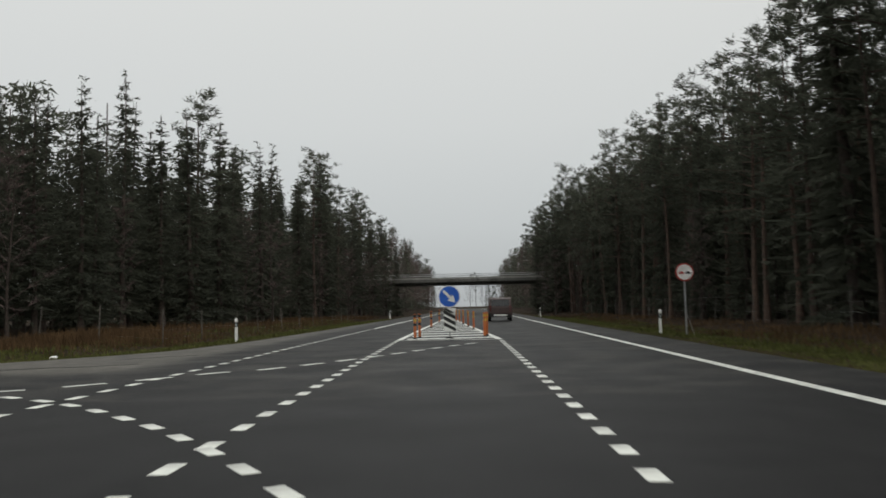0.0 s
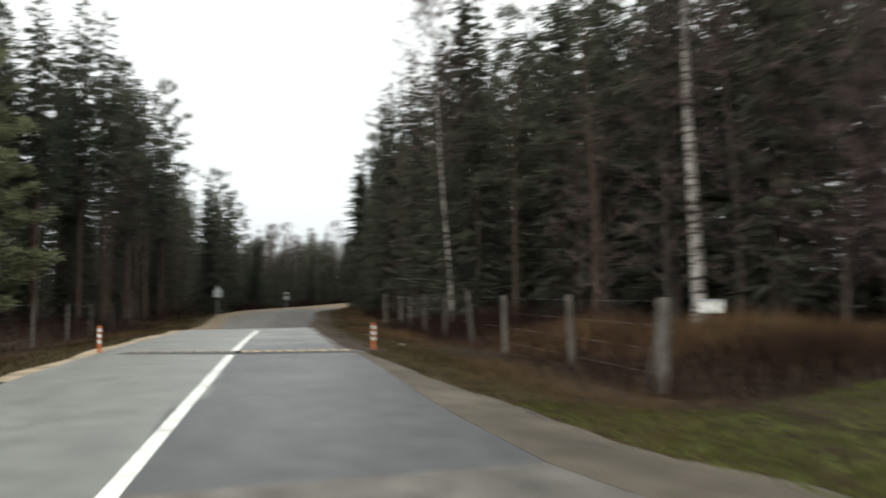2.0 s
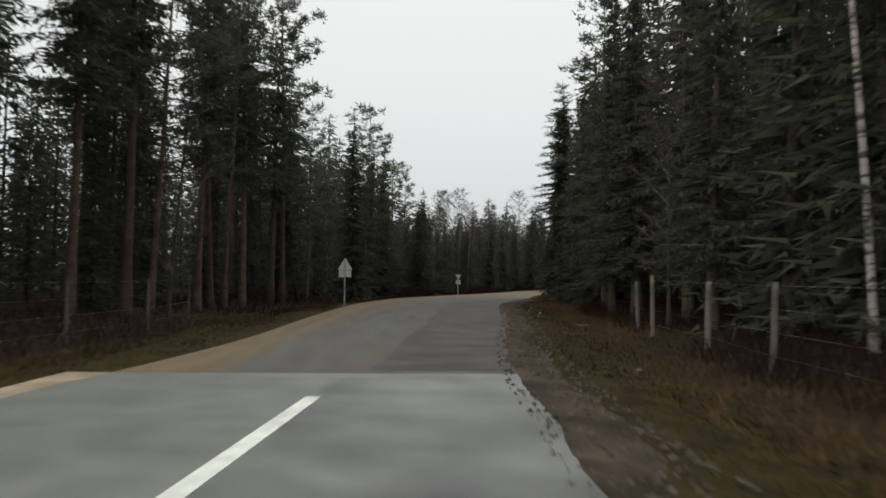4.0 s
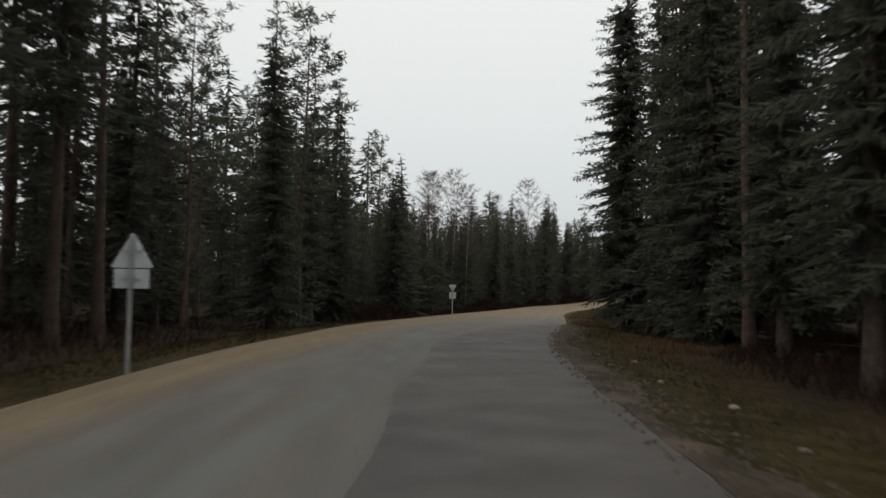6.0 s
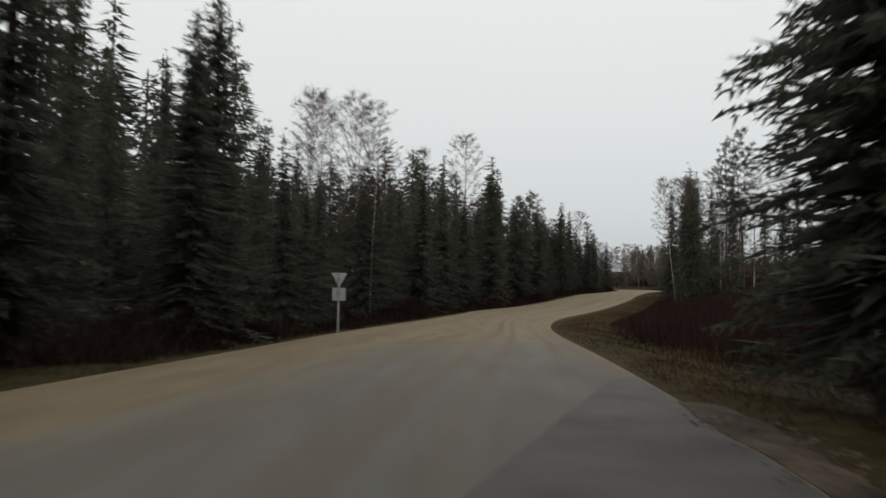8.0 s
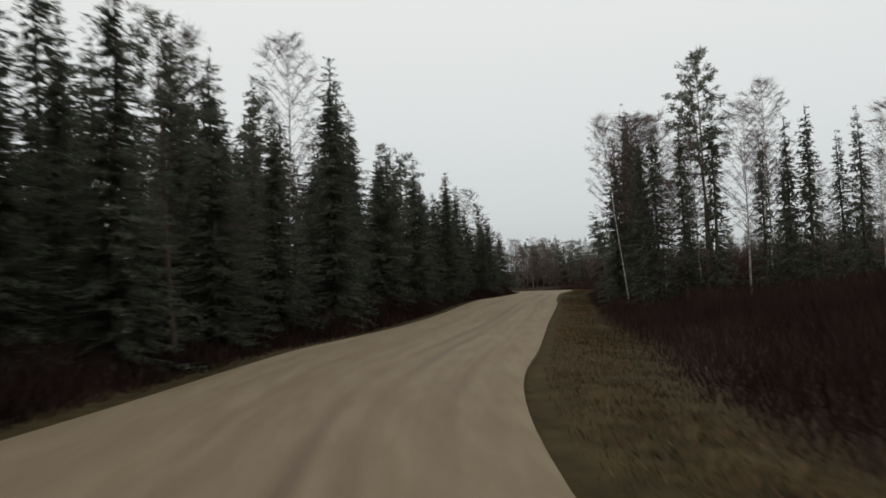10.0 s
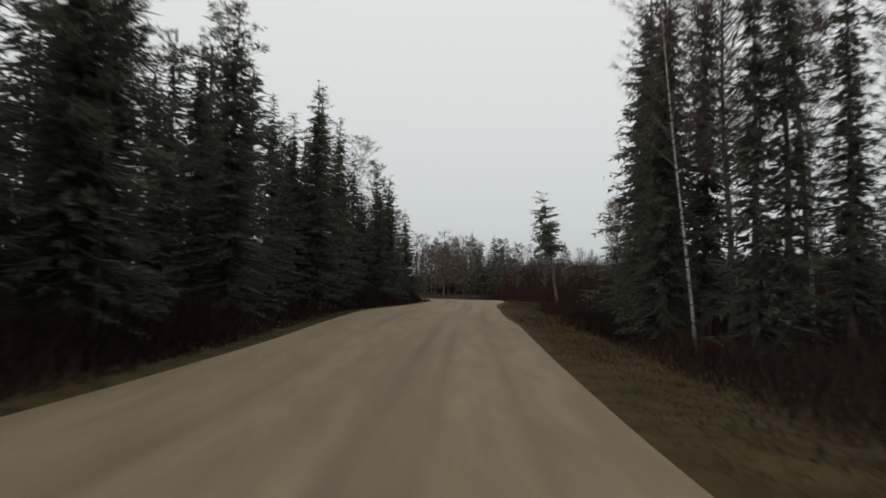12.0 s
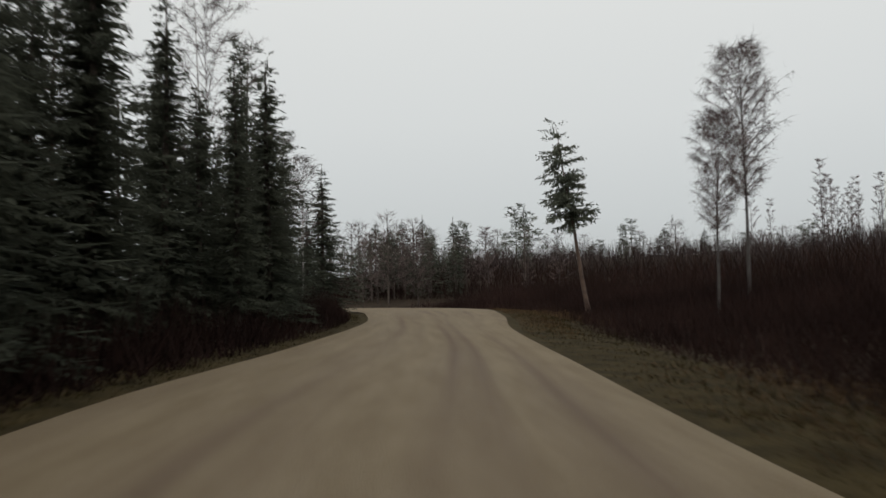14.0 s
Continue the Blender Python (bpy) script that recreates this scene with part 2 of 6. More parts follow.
def surface_mix(name, attr, low, high, rough=(0.8, 1.0), scale=3.0, bump=0.4, bump_scale=60.0, width=0.25, streak=None, uv=False, spec=0.3):
    """Two grounds, each a pair of colours, worn into each other along a painted attribute."""
    m = bpy.data.materials.new(name)
    m.use_nodes = True
    n, l = m.node_tree.nodes, m.node_tree.links
    b = n["Principled BSDF"]
    b.inputs["Specular IOR Level"].default_value = spec
    co = n.new("ShaderNodeTexCoord")

    def noise_of(s, d=6.0):
        k = n.new("ShaderNodeTexNoise")
        k.inputs["Scale"].default_value, k.inputs["Detail"].default_value = s, d
        if uv and s < 10:
            mq = n.new("ShaderNodeMapping")
            mq.inputs["Scale"].default_value = (5.0, 0.16, 1.0)
            l.new(n.new("ShaderNodeUVMap").outputs[0], mq.inputs["Vector"])
            l.new(mq.outputs[0], k.inputs["Vector"])
        else:
            l.new(co.outputs["Object"], k.inputs["Vector"])
        return k.outputs["Fac"]

    def pair(colours, s):
        r = n.new("ShaderNodeValToRGB")
        r.color_ramp.elements[0].position, r.color_ramp.elements[1].position = 0.33, 0.67
        r.color_ramp.elements[0].color, r.color_ramp.elements[1].color = (*colours[0], 1), (*colours[1], 1)
        l.new(noise_of(s), r.inputs[0])
        return r.outputs[0]

    at = n.new("ShaderNodeAttribute")
    at.attribute_name = attr
    ad = n.new("ShaderNodeMath")
    ad.operation = "MULTIPLY_ADD"
    l.new(noise_of(0.8, 7.0), ad.inputs[0])
    ad.inputs[1].default_value = 0.5
    l.new(at.outputs["Fac"], ad.inputs[2])
    rg = n.new("ShaderNodeMapRange")
    rg.inputs["From Min"].default_value, rg.inputs["From Max"].default_value = 0.72 - width, 0.72 + width
    l.new(ad.outputs[0], rg.inputs["Value"])
    mx = n.new("ShaderNodeMix")
    mx.data_type = "RGBA"
    l.new(rg.outputs[0], mx.inputs["Factor"])
    l.new(pair(low, scale), mx.inputs["A"])
    l.new(pair(high, scale * 1.3), mx.inputs["B"])
    colour = mx.outputs["Result"]
    if streak:
        uv = n.new("ShaderNodeUVMap")
        mp = n.new("ShaderNodeMapping")
        mp.inputs["Scale"].default_value = (9.0, 0.05, 1.0)
        l.new(uv.outputs[0], mp.inputs["Vector"])
        k = n.new("ShaderNodeTexNoise")
        k.inputs["Scale"].default_value, k.inputs["Detail"].default_value = 1.0, 4.0
        l.new(mp.outputs[0], k.inputs["Vector"])
        r2 = n.new("ShaderNodeMapRange")
        r2.inputs["From Min"].default_value, r2.inputs["From Max"].default_value = 0.42, 0.7
        r2.inputs["To Max"].default_value = 0.5
        l.new(k.outputs["Fac"], r2.inputs["Value"])
        ru = n.new("ShaderNodeAttribute")
        ru.attribute_name = "rut"
        su = n.new("ShaderNodeMath")
        su.operation, su.use_clamp = "ADD", True
        l.new(r2.outputs[0], su.inputs[0])
        l.new(ru.outputs["Fac"], su.inputs[1])
        m2 = n.new("ShaderNodeMix")
        m2.data_type = "RGBA"
        l.new(su.outputs[0], m2.inputs["Factor"])
        l.new(colour, m2.inputs["A"])
        m2.inputs["B"].default_value = (*streak, 1)
        colour = m2.outputs["Result"]
    l.new(colour, b.inputs["Base Color"])
    rr = n.new("ShaderNodeMapRange")
    rr.inputs["To Min"].default_value, rr.inputs["To Max"].default_value = rough
    l.new(noise_of(0.5), rr.inputs["Value"])
    l.new(rr.outputs[0], b.inputs["Roughness"])
    bp = n.new("ShaderNodeBump")
    bp.inputs["Strength"].default_value, bp.inputs["Distance"].default_value = bump, 0.03
    l.new(noise_of(bump_scale, 3.0), bp.inputs["Height"])
    l.new(bp.outputs[0], b.inputs["Normal"])
    return m


M_GROUND = surface_mix("verge_and_forest_floor", "grassy", ((0.014, 0.010, 0.007), (0.034, 0.024, 0.016)), ((0.018, 0.0135, 0.0058), (0.040, 0.030, 0.0130)), scale=1.6, bump=0.8, bump_scale=18.0, rough=(0.9, 1.0), spec=0.05)
M_GRAVEL = surface_mix("worn_gravel", "gravelly", ((0.076, 0.077, 0.074), (0.102, 0.101, 0.095)), ((0.118, 0.090, 0.056), (0.148, 0.116, 0.076)), spec=0.10, rough=(0.6, 0.9), scale=2.5, streak=(0.088, 0.063, 0.043), uv=True)
M_MAIN = surface_mix("damp_main_asphalt", "gravelly", ((0.0065, 0.0067, 0.0071), (0.0130, 0.0132, 0.0137)), ((0.078, 0.073, 0.064), (0.138, 0.131, 0.116)), rough=(0.48, 0.70), scale=2.0, bump=0.15, bump_scale=90.0, spec=0.11)
M_SIDE = surface_mix("patched_side_asphalt", "gravelly", ((0.100, 0.105, 0.096), (0.150, 0.155, 0.142)), ((0.032, 0.034, 0.037), (0.058, 0.060, 0.064)), rough=(0.30, 0.55), scale=2.0, bump=0.3, bump_scale=80.0, width=0.08)


# ---- helpers for building ----
def mesh_from(name, verts, faces, mat, smooth=False):
    me = bpy.data.meshes.new(name)
    me.from_pydata([tuple(v) for v in verts], [], [tuple(f) for f in faces])
    me.materials.append(mat)
    if smooth:
        me.polygons.foreach_set("use_smooth", [True] * len(me.polygons))
    me.update()
    return me


def under(ob, parent):
    ob.parent = parent
    return ob


def part(name, bm, mat, parent, label=""):
    me = bpy.data.meshes.new(name)
    bm.normal_update()
    bm.to_mesh(me)
    bm.free()
    me.materials.append(mat)
    ob = new(name, me)
    if parent is not None:
        ob.parent = parent
    return tagged(ob, label=label)


def part_mesh(name, me, parent, label=""):
    ob = new(name, me)
    ob.parent = parent
    return tagged(ob, label=label)


def box(sx, sy, sz, at=(0, 0, 0), bevel=0.0, rot=None):
    bm = bmesh.new()
    bmesh.ops.create_cube(bm, size=1.0)
    bmesh.ops.scale(bm, vec=(sx, sy, sz), verts=bm.verts)
    if bevel:
        bmesh.ops.bevel(bm, geom=bm.edges[:], offset=bevel, segments=2, affect="EDGES")
    m = Matrix.Translation(at)
    if rot is not None:
        m = m @ rot
    bmesh.ops.transform(bm, matrix=m, verts=bm.verts)
    return bm


def tube(r1, r2, z1, z2, seg=12, at=(0, 0), bevel=0.0):
    bm = bmesh.new()
    bmesh.ops.create_cone(bm, cap_ends=True, segments=seg, radius1=r1, radius2=r2, depth=z2 - z1)
    if bevel:
        caps = [e for e in bm.edges if abs(e.verts[0].co.z - e.verts[1].co.z) < 1e-5]
        bmesh.ops.bevel(bm, geom=caps, offset=bevel, segments=2, affect="EDGES")
    bmesh.ops.translate(bm, vec=(at[0], at[1], (z1 + z2) / 2), verts=bm.verts)
    return bm


def plate(outline, thick, at=(0, 0, 0), rot=None, bevel=0.0):
    """A flat plate in the xz plane, thick along y."""
    bm = bmesh.new()
    vs = [bm.verts.new((x, 0, z)) for x, z in outline]
    f = bm.faces.new(vs)
    r = bmesh.ops.extrude_face_region(bm, geom=[f])
    bmesh.ops.translate(bm, vec=(0, thick, 0), verts=[v for v in r["geom"] if isinstance(v, bmesh.types.BMVert)])
    bmesh.ops.recalc_face_normals(bm, faces=bm.faces)
    if bevel:
        bmesh.ops.bevel(bm, geom=bm.edges[:], offset=bevel, segments=1, affect="EDGES")
    m = Matrix.Translation(at)
    if rot is not None:
        m = m @ rot
    bmesh.ops.transform(bm, matrix=m, verts=bm.verts)
    return bm


def thing(name, at, label, category, group="", turn=0.0):
    ob = new(name)
    ob.matrix_world = pose(*at, 0, 0, turn)
    return tagged(ob, label=label, category=category, group=group)


def circle(r, n=28, cx=0.0, cz=0.0):
    return [(cx + r * math.cos(2 * math.pi * i / n), cz + r * math.sin(2 * math.pi * i / n)) for i in range(n)]


# ---- the plan ----
LEFT = [(-18.0, 8.9), (-26.0, 9.5), (-31.6, 10.1), (-35.5, 10.6), (-47.5, 12.5), (-58.0, 13.2), (-70.6, 14.2), (-78.2, 15.45), (-86.0, 17.1), (-94.0, 19.9),
        (-103.0, 23.2), (-112.6, 27.6), (-118.0, 29.9), (-123.0, 32.2), (-131.0, 37.0), (-139.0, 41.6), (-143.5, 44.1), (-148.0, 46.6), (-154.2, 50.2), (-159.5, 54.3), (-166.0, 58.9), (-172.0, 62.0), (-178.0, 64.4), (-184.5, 65.2), (-193.0, 63.4), (-208.0, 55.0)]
RIGHT = [(-18.0, 14.5), (-21.5, 14.7), (-24.5, 15.02), (-27.5, 15.3), (-30.2, 15.5), (-35.0, 15.9), (-46.0, 17.0), (-57.5, 19.0), (-69.0, 20.8), (-77.0, 22.4), (-84.5, 24.6), (-92.0, 26.6),
         (-101.0, 28.8), (-107.0, 30.7), (-112.5, 33.1), (-118.0, 36.2), (-127.8, 41.6), (-134.5, 45.4), (-145.0, 51.4), (-149.4, 53.7), (-153.8, 56.2), (-162.0, 61.0), (-168.5, 65.5), (-177.0, 70.4), (-186.0, 72.3), (-198.0, 71.0), (-214.0, 62.5)]


def smooth_line(pts, n=6):
    out = []
    for i in range(len(pts) - 1):
        p0, p1, p2, p3 = (Vector(pts[min(max(j, 0), len(pts) - 1)]) for j in (i - 1, i, i + 1, i + 2))
        for k in range(n):
            t = k / n
            out.append(0.5 * ((2 * p1) + (p2 - p0) * t + (2 * p0 - 5 * p1 + 4 * p2 - p3) * t * t + (3 * p1 - p0 - 3 * p2 + p3) * t ** 3))
    out.append(Vector(pts[-1]))
    return out


L_LINE, R_LINE = smooth_line(LEFT), smooth_line(RIGHT)
APRON = [(-18.0, 14.5), (-16.6, 14.68), (-15.6, 15.0), (-14.6, 15.9), (-13.3, 17.4), (-12.2, 19.6), (-10.7, 21.9), (-9.4, 24.6), (-8.7, 30.0), (-8.4, 45.0), (-8.3, 60.0), (-8.2, 90.0), (-8.2, 420.0),
         (6.7, 420.0), (6.7, -60.0), (-8.2, -60.0), (-8.4, -20.0), (-8.8, -5.0), (-9.8, 2.0), (-12.2, 6.2), (-15.0, 8.2), (-18.0, 8.9)]
SIDE_POLY = np.array([tuple(p) for p in L_LINE] + [tuple(p) for p in reversed(R_LINE)])
MAIN_POLY = np.array(APRON)


def inside(px, py, poly):
    c = np.zeros(px.shape, bool)
    j = len(poly) - 1
    for i in range(len(poly)):
        (xi, yi), (xj, yj) = poly[i], poly[j]
        hit = ((yi > py) != (yj > py)) & (px < (xj - xi) * (py - yi) / (yj - yi + 1e-12) + xi)
        c ^= hit
        j = i
    return c


def away(px, py):
    """Metres from the nearest paved edge; negative on the roads."""
    best = np.full(px.shape, 1e9)
    for poly in (SIDE_POLY, MAIN_POLY):
        for i in range(len(poly)):
            a, b = poly[i - 1], poly[i]
            ab = b - a
            if abs(a[0] + 18) < 0.1 and abs(b[0] + 18) < 0.1:
                continue
            t = np.clip(((px - a[0]) * ab[0] + (py - a[1]) * ab[1]) / (ab @ ab + 1e-9), 0, 1)
            best = np.minimum(best, np.hypot(px - a[0] - t * ab[0], py - a[1] - t * ab[1]))
    on = inside(px, py, SIDE_POLY) | inside(px, py, MAIN_POLY)
    return np.where(on, -best, best)


GX, GY = np.arange(-262.0, 62.0, 1.0), np.arange(-42.0, 162.0, 1.0)
GRID = away(*[g.ravel() for g in np.meshgrid(GX, GY)]).reshape(len(GY), len(GX))


def away_soon(px, py):
    """away() from a table, where the table reaches."""
    inside_table = (px > -261) & (px < 60) & (py > -41) & (py < 160)
    out = np.empty(px.shape)
    fx, fy = np.clip(px - GX[0], 0, len(GX) - 1.001), np.clip(py - GY[0], 0, len(GY) - 1.001)
    ix, iy = fx.astype(int), fy.astype(int)
    tx, ty = fx - ix, fy - iy
    out = (GRID[iy, ix] * (1 - tx) + GRID[iy, ix + 1] * tx) * (1 - ty) + (GRID[iy + 1, ix] * (1 - tx) + GRID[iy + 1, ix + 1] * tx) * ty
    if not inside_table.all():
        out[~inside_table] = away(px[~inside_table], py[~inside_table])
    return out


def wave(px, py):
    return 0.5 * np.sin(px * 0.31 + 1.3 * np.sin(py * 0.17)) + 0.3 * np.sin(py * 0.43 + px * 0.11) + 0.2 * np.sin(px * 0.9 + py * 1.1)


def rise(x):
    """How far the land climbs towards the far end of the gravel road."""
    return np.interp(-np.asarray(x, float), [0, 105, 111.5, 119, 125, 130.5, 135.7, 141, 146, 155, 165, 175, 185, 230, 400],
                     [0, 0, 0.06, 0.13, 0.18, 0.27, 0.41, 0.59, 0.8, 1.15, 1.5, 1.75, 1.85, 2.2, 4.0])


def hill(px, py):
    """The slope that climbs away from the road on the north side of the last stretch."""
    north = np.asarray(py, float) - np.interp(-np.asarray(px, float), [-c[0] for c in RIGHT], [c[1] for c in RIGHT])
    up = np.clip((north - 6) / 46, 0, 1)
    return 4.4 * up * up * (3 - 2 * up) * np.clip((-np.asarray(px, float) - 140) / 38, 0, 1)


def ground_z(px, py):
    px, py = np.asarray(px, float), np.asarray(py, float)
    d = away_soon(px, py)
    z = np.interp(d, [-50, 0.9, 1.6, 2.8, 4.2, 6.5, 14, 40, 4000], [-0.06, -0.06, -0.09, -0.24, -0.30, 0.0, 0.15, 0.3, 0.3])
    return z + rise(px) + hill(px, py) + np.clip((d - 1.2) / 4, 0, 1) * 0.10 * wave(px, py)


def gz(x, y):
    return float(ground_z(np.array([x]), np.array([y]))[0])


# ---- ground and roads ----
def build_ground():
    xs = np.concatenate([[-3000, -900, -420], np.arange(-250, 50.1, 1.25), [120, 400, 1200, 3000]])
    ys = np.concatenate([[-3000, -900, -300, -120], np.arange(-30, 150.1, 1.25), np.arange(156, 320, 8), [420, 900, 3000]])
    gx, gy = np.meshgrid(xs, ys)
    z = ground_z(gx.ravel(), gy.ravel())
    d = away(gx.ravel(), gy.ravel())
    verts = np.stack([gx.ravel(), gy.ravel(), z], 1)
    w, h = len(xs), len(ys)
    i = (np.arange(h - 1)[:, None] * w + np.arange(w - 1)[None]).ravel()
    faces = np.stack([i, i + 1, i + w + 1, i + w], 1)
    me = mesh_from("ground", verts.tolist(), faces.tolist(), M_GROUND, True)
    at = me.attributes.new("grassy", "FLOAT", "POINT")
    at.data.foreach_set("value", np.interp(d, [0, 2.0, 2.8, 4.2, 4000], [0.8, 0.7, 0.3, 0.05, 0.05]).astype(np.float32))
    return tagged(new("ground", me), "damp brown verges and dark forest floor", "ground", kind="structure")


ground = build_ground()


def strip(name, a, b, mat, z, label, category="road", across=6, attr=None, crown=0.0, drop=0.0):
    """A ribbon between two lines of points."""
    verts, faces, uvs, vals = [], [], [], []
    run = 0.0
    for i, (p, q) in enumerate(zip(a, b)):
        if i:
            run += ((Vector(a[i]) + Vector(b[i])) / 2 - (Vector(a[i - 1]) + Vector(b[i - 1])) / 2).length
        for k in range(across + 1):
            u = k / across
            x, y = p[0] + (q[0] - p[0]) * u, p[1] + (q[1] - p[1]) * u
            verts.append((x, y, z + float(rise(x)) + crown * (1 - (2 * u - 1) ** 2) - drop * u * u))
            uvs.append((u, run))
            vals.append(attr(u, x, y) if attr else 0.0)
    n = across + 1
    # skirts that give the surface its thickness
    for i in range(len(a) - 1):
        for k in range(across):
            faces.append((i * n + k, i * n + k + 1, (i + 1) * n + k + 1, (i + 1) * n + k))
    for side in (0, across):
        base = len(verts)
        for i in range(len(a)):
            v = verts[i * n + side]
            verts.append((v[0], v[1], v[2] - 0.10))
            uvs.append(uvs[i * n + side])
            vals.append(vals[i * n + side])
        for i in range(len(a) - 1):
            faces.append((i * n + side, (i + 1) * n + side, base + i + 1, base + i))
    me = mesh_from(name, verts, faces, mat)
    uv = me.uv_layers.new(name="UVMap")
    uv.data.foreach_set("uv", [c for lp in me.loops for c in uvs[lp.vertex_index]])
    if attr:
        me.attributes.new("gravelly", "FLOAT", "POINT").data.foreach_set("value", vals)
    return tagged(new(name, me), label, category, kind="structure")


edge_y = sorted({y for _, y in APRON} | set(np.arange(-58, 120, 2.0).tolist()) | set(np.arange(4, 24, 0.5).tolist()))
west = sorted({y: x for x, y in APRON if x < 0 and y not in (8.9, 14.5)}.items())
west = [p for p in west if p[0] < 8.9] + [(8.9, -18.0), (14.5, -18.0)] + [p for p in west if p[0] > 14.5]
wx = np.interp(edge_y, [p[0] for p in west], [p[1] for p in west])


def main_wear_and_sheen(u, x, y):
    """Dark surfacing on the carriageway, older grey surfacing on the apron of the side road, paled further by wet sheen
    put into the colour.
    """
    if y < np.interp(-x, [5.6, 8, 11.7, 15, 18], [10.5, 11.6, 12.2, 12.2, 12.1]):
        return float(np.interp(-x, [5.0, 8.0, 12.0, 18.0], [0.0, 0.12, 0.55, 0.9]))
    return float(max(np.interp(-x, [8, 17], [0.25, 0.62]), np.interp(-x, [6.2, 7.6], [0.0, 0.62]) * np.interp(y, [14.5, 16.5, 60, 90], [0.0, 1.0, 0.8, 0.2])))


main_road = strip("main_road", [(6.7, y) for y in edge_y], [(float(x), y) for x, y in zip(wx, edge_y)], M_MAIN, 0.0, "dark damp asphalt main road with white markings", across=28,
                  attr=main_wear_and_sheen)


def along(line, xs):
    ax = np.array([-p[0] for p in line])
    ay = np.array([p[1] for p in line])
    return [(-x, float(np.interp(x, ax, ay))) for x in xs]


xs1 = np.arange(18.0, 43.8, 0.8).tolist() + [43.9]
# beyond the bump the dark lane pales: sky reflection put into its colour
strip("side_road", along(L_LINE, xs1), along(R_LINE, xs1), M_SIDE, 0.0, "patched grey wet asphalt side road with a centre line", across=16,
      attr=lambda u, x, y: float((0.05 if u < np.interp(-x, [18, 30], [0.47, 0.56]) else 1.0) * np.interp(-x, [18, 30, 33, 44], [0.85, 0.85, 0.5, 0.42])))
i0 = next(i for i, p in enumerate(L_LINE) if p[0] < -44.2)
gl, gr = [tuple(p) for p in L_LINE[i0:]], [tuple(p) for p in R_LINE[i0:]]
gl.insert(0, along(L_LINE, [43.9])[0])
gr.insert(0, along(R_LINE, [43.9])[0])


def gravelly(u, x, y):
    s = np.interp(-x, [43, 60, 85, 97, 106, 300], [0.0, 0.05, 0.22, 0.42, 1.0, 1.0])
    edge = np.interp(u, [0.0, 0.14, 0.26, 0.5, 0.92, 1.0], [1.0, 0.95, 0.3, 0.05, 0.0, 0.4])
    return float(min(1.0, s + edge * 0.8))


def worn_ruts(u, run):
    """Wheel tracks in the loose gravel, stronger and weaker along the way."""
    rut = sum(g * math.exp(-((u - c - 0.012 * math.sin(run * 0.07 + 9 * c)) / w) ** 2) for c, w, g in ((0.565, 0.020, 1.0), (0.655, 0.018, 0.8), (0.30, 0.022, 0.5), (0.82, 0.016, 0.6)))
    return min(1.0, rut) * (0.65 + 0.35 * math.sin(run * 0.31 + 5 * u)) * float(np.interp(run, [45, 75], [0.0, 1.0]))


gravel_road = strip("gravel_road", gl, gr, M_GRAVEL, -0.004, "worn grey surface turning into tan compacted gravel", across=64, attr=gravelly)
rut_uv = np.empty(len(gravel_road.data.loops) * 2, np.float32)
gravel_road.data.uv_layers[0].data.foreach_get("uv", rut_uv)
rut_at = np.zeros(len(gravel_road.data.vertices), np.float32)
for lp, uv in zip(gravel_road.data.loops, rut_uv.reshape(-1, 2)):
    rut_at[lp.vertex_index] = worn_ruts(float(uv[0]), float(uv[1]))
gravel_road.data.attributes.new("rut", "FLOAT", "POINT").data.foreach_set("value", rut_at)


def offset_line(line, d):
    out = []
    for i in range(len(line)):
        t = (Vector(line[min(i + 1, len(line) - 1)]) - Vector(line[max(i - 1, 0)])).normalized()
        out.append((line[i][0] - t.y * d, line[i][1] + t.x * d))
    return out


# sandy shoulder along the side road
RNG0 = np.random.RandomState(3)
sh = along(L_LINE, np.arange(26, 44.5, 1.5).tolist())
M_SAND = material("sandy_shoulder", (0.20, 0.155, 0.10), (0.33, 0.27, 0.19), 2.0, (0.8, 1.0), 0.5, 40.0, stain=(0.10, 0.085, 0.05), stain_scale=1.2, stain_amount=0.8)
off = [0.3 + 0.2 * min(1.0, max(0.0, (-p[0] - 26) / 25)) + 0.1 * math.sin(i * 1.7) for i, p in enumerate(sh)]
shoulder_out = [(p[0] - 0.05, p[1] - o) for p, o in zip(sh, off)]
tagged(strip("shoulder", shoulder_out, [(p[0], p[1] + 0.01) for p in sh], M_SAND, -0.012, "tan sandy road shoulder", across=2), category="shoulder")
shs = list(reversed(along(R_LINE, np.arange(18.4, 33.2, 0.3).tolist()))) + [tuple(p) for p in smooth_line([(-18.0, 14.5), (-16.6, 14.68), (-15.6, 15.0), (-14.6, 15.9), (-13.3, 17.4), (-12.2, 19.6), (-10.7, 21.9), (-9.4, 24.6), (-8.7, 30.0)], 8)]
M_GRIT = material("gritty_shoulder", (0.038, 0.031, 0.023), (0.098, 0.083, 0.064), 1.1, (0.8, 1.0), 0.8, 30.0, stain=(0.040, 0.035, 0.022), stain_scale=1.3, stain_amount=0.9)
grit_wide = [np.interp(i, [0, 25, 50, 75, len(shs) - 25, len(shs)], [0.25, 0.5, 1.1, 1.3, 0.8, 0.15]) * (1 + 0.08 * math.sin(i * 0.37) + 0.1 * RNG0.rand()) for i in range(len(shs))]
grit_out = [offset_line(shs, d)[i] for i, d in enumerate(grit_wide)]
tagged(strip("shoulder", offset_line(shs, -0.04), grit_out, M_GRIT, 0.004, "pale gritty shoulder beside the asphalt", across=4, drop=0.075), category="shoulder")
shr = along(R_LINE, np.arange(31.0, 87, 0.22).tolist())
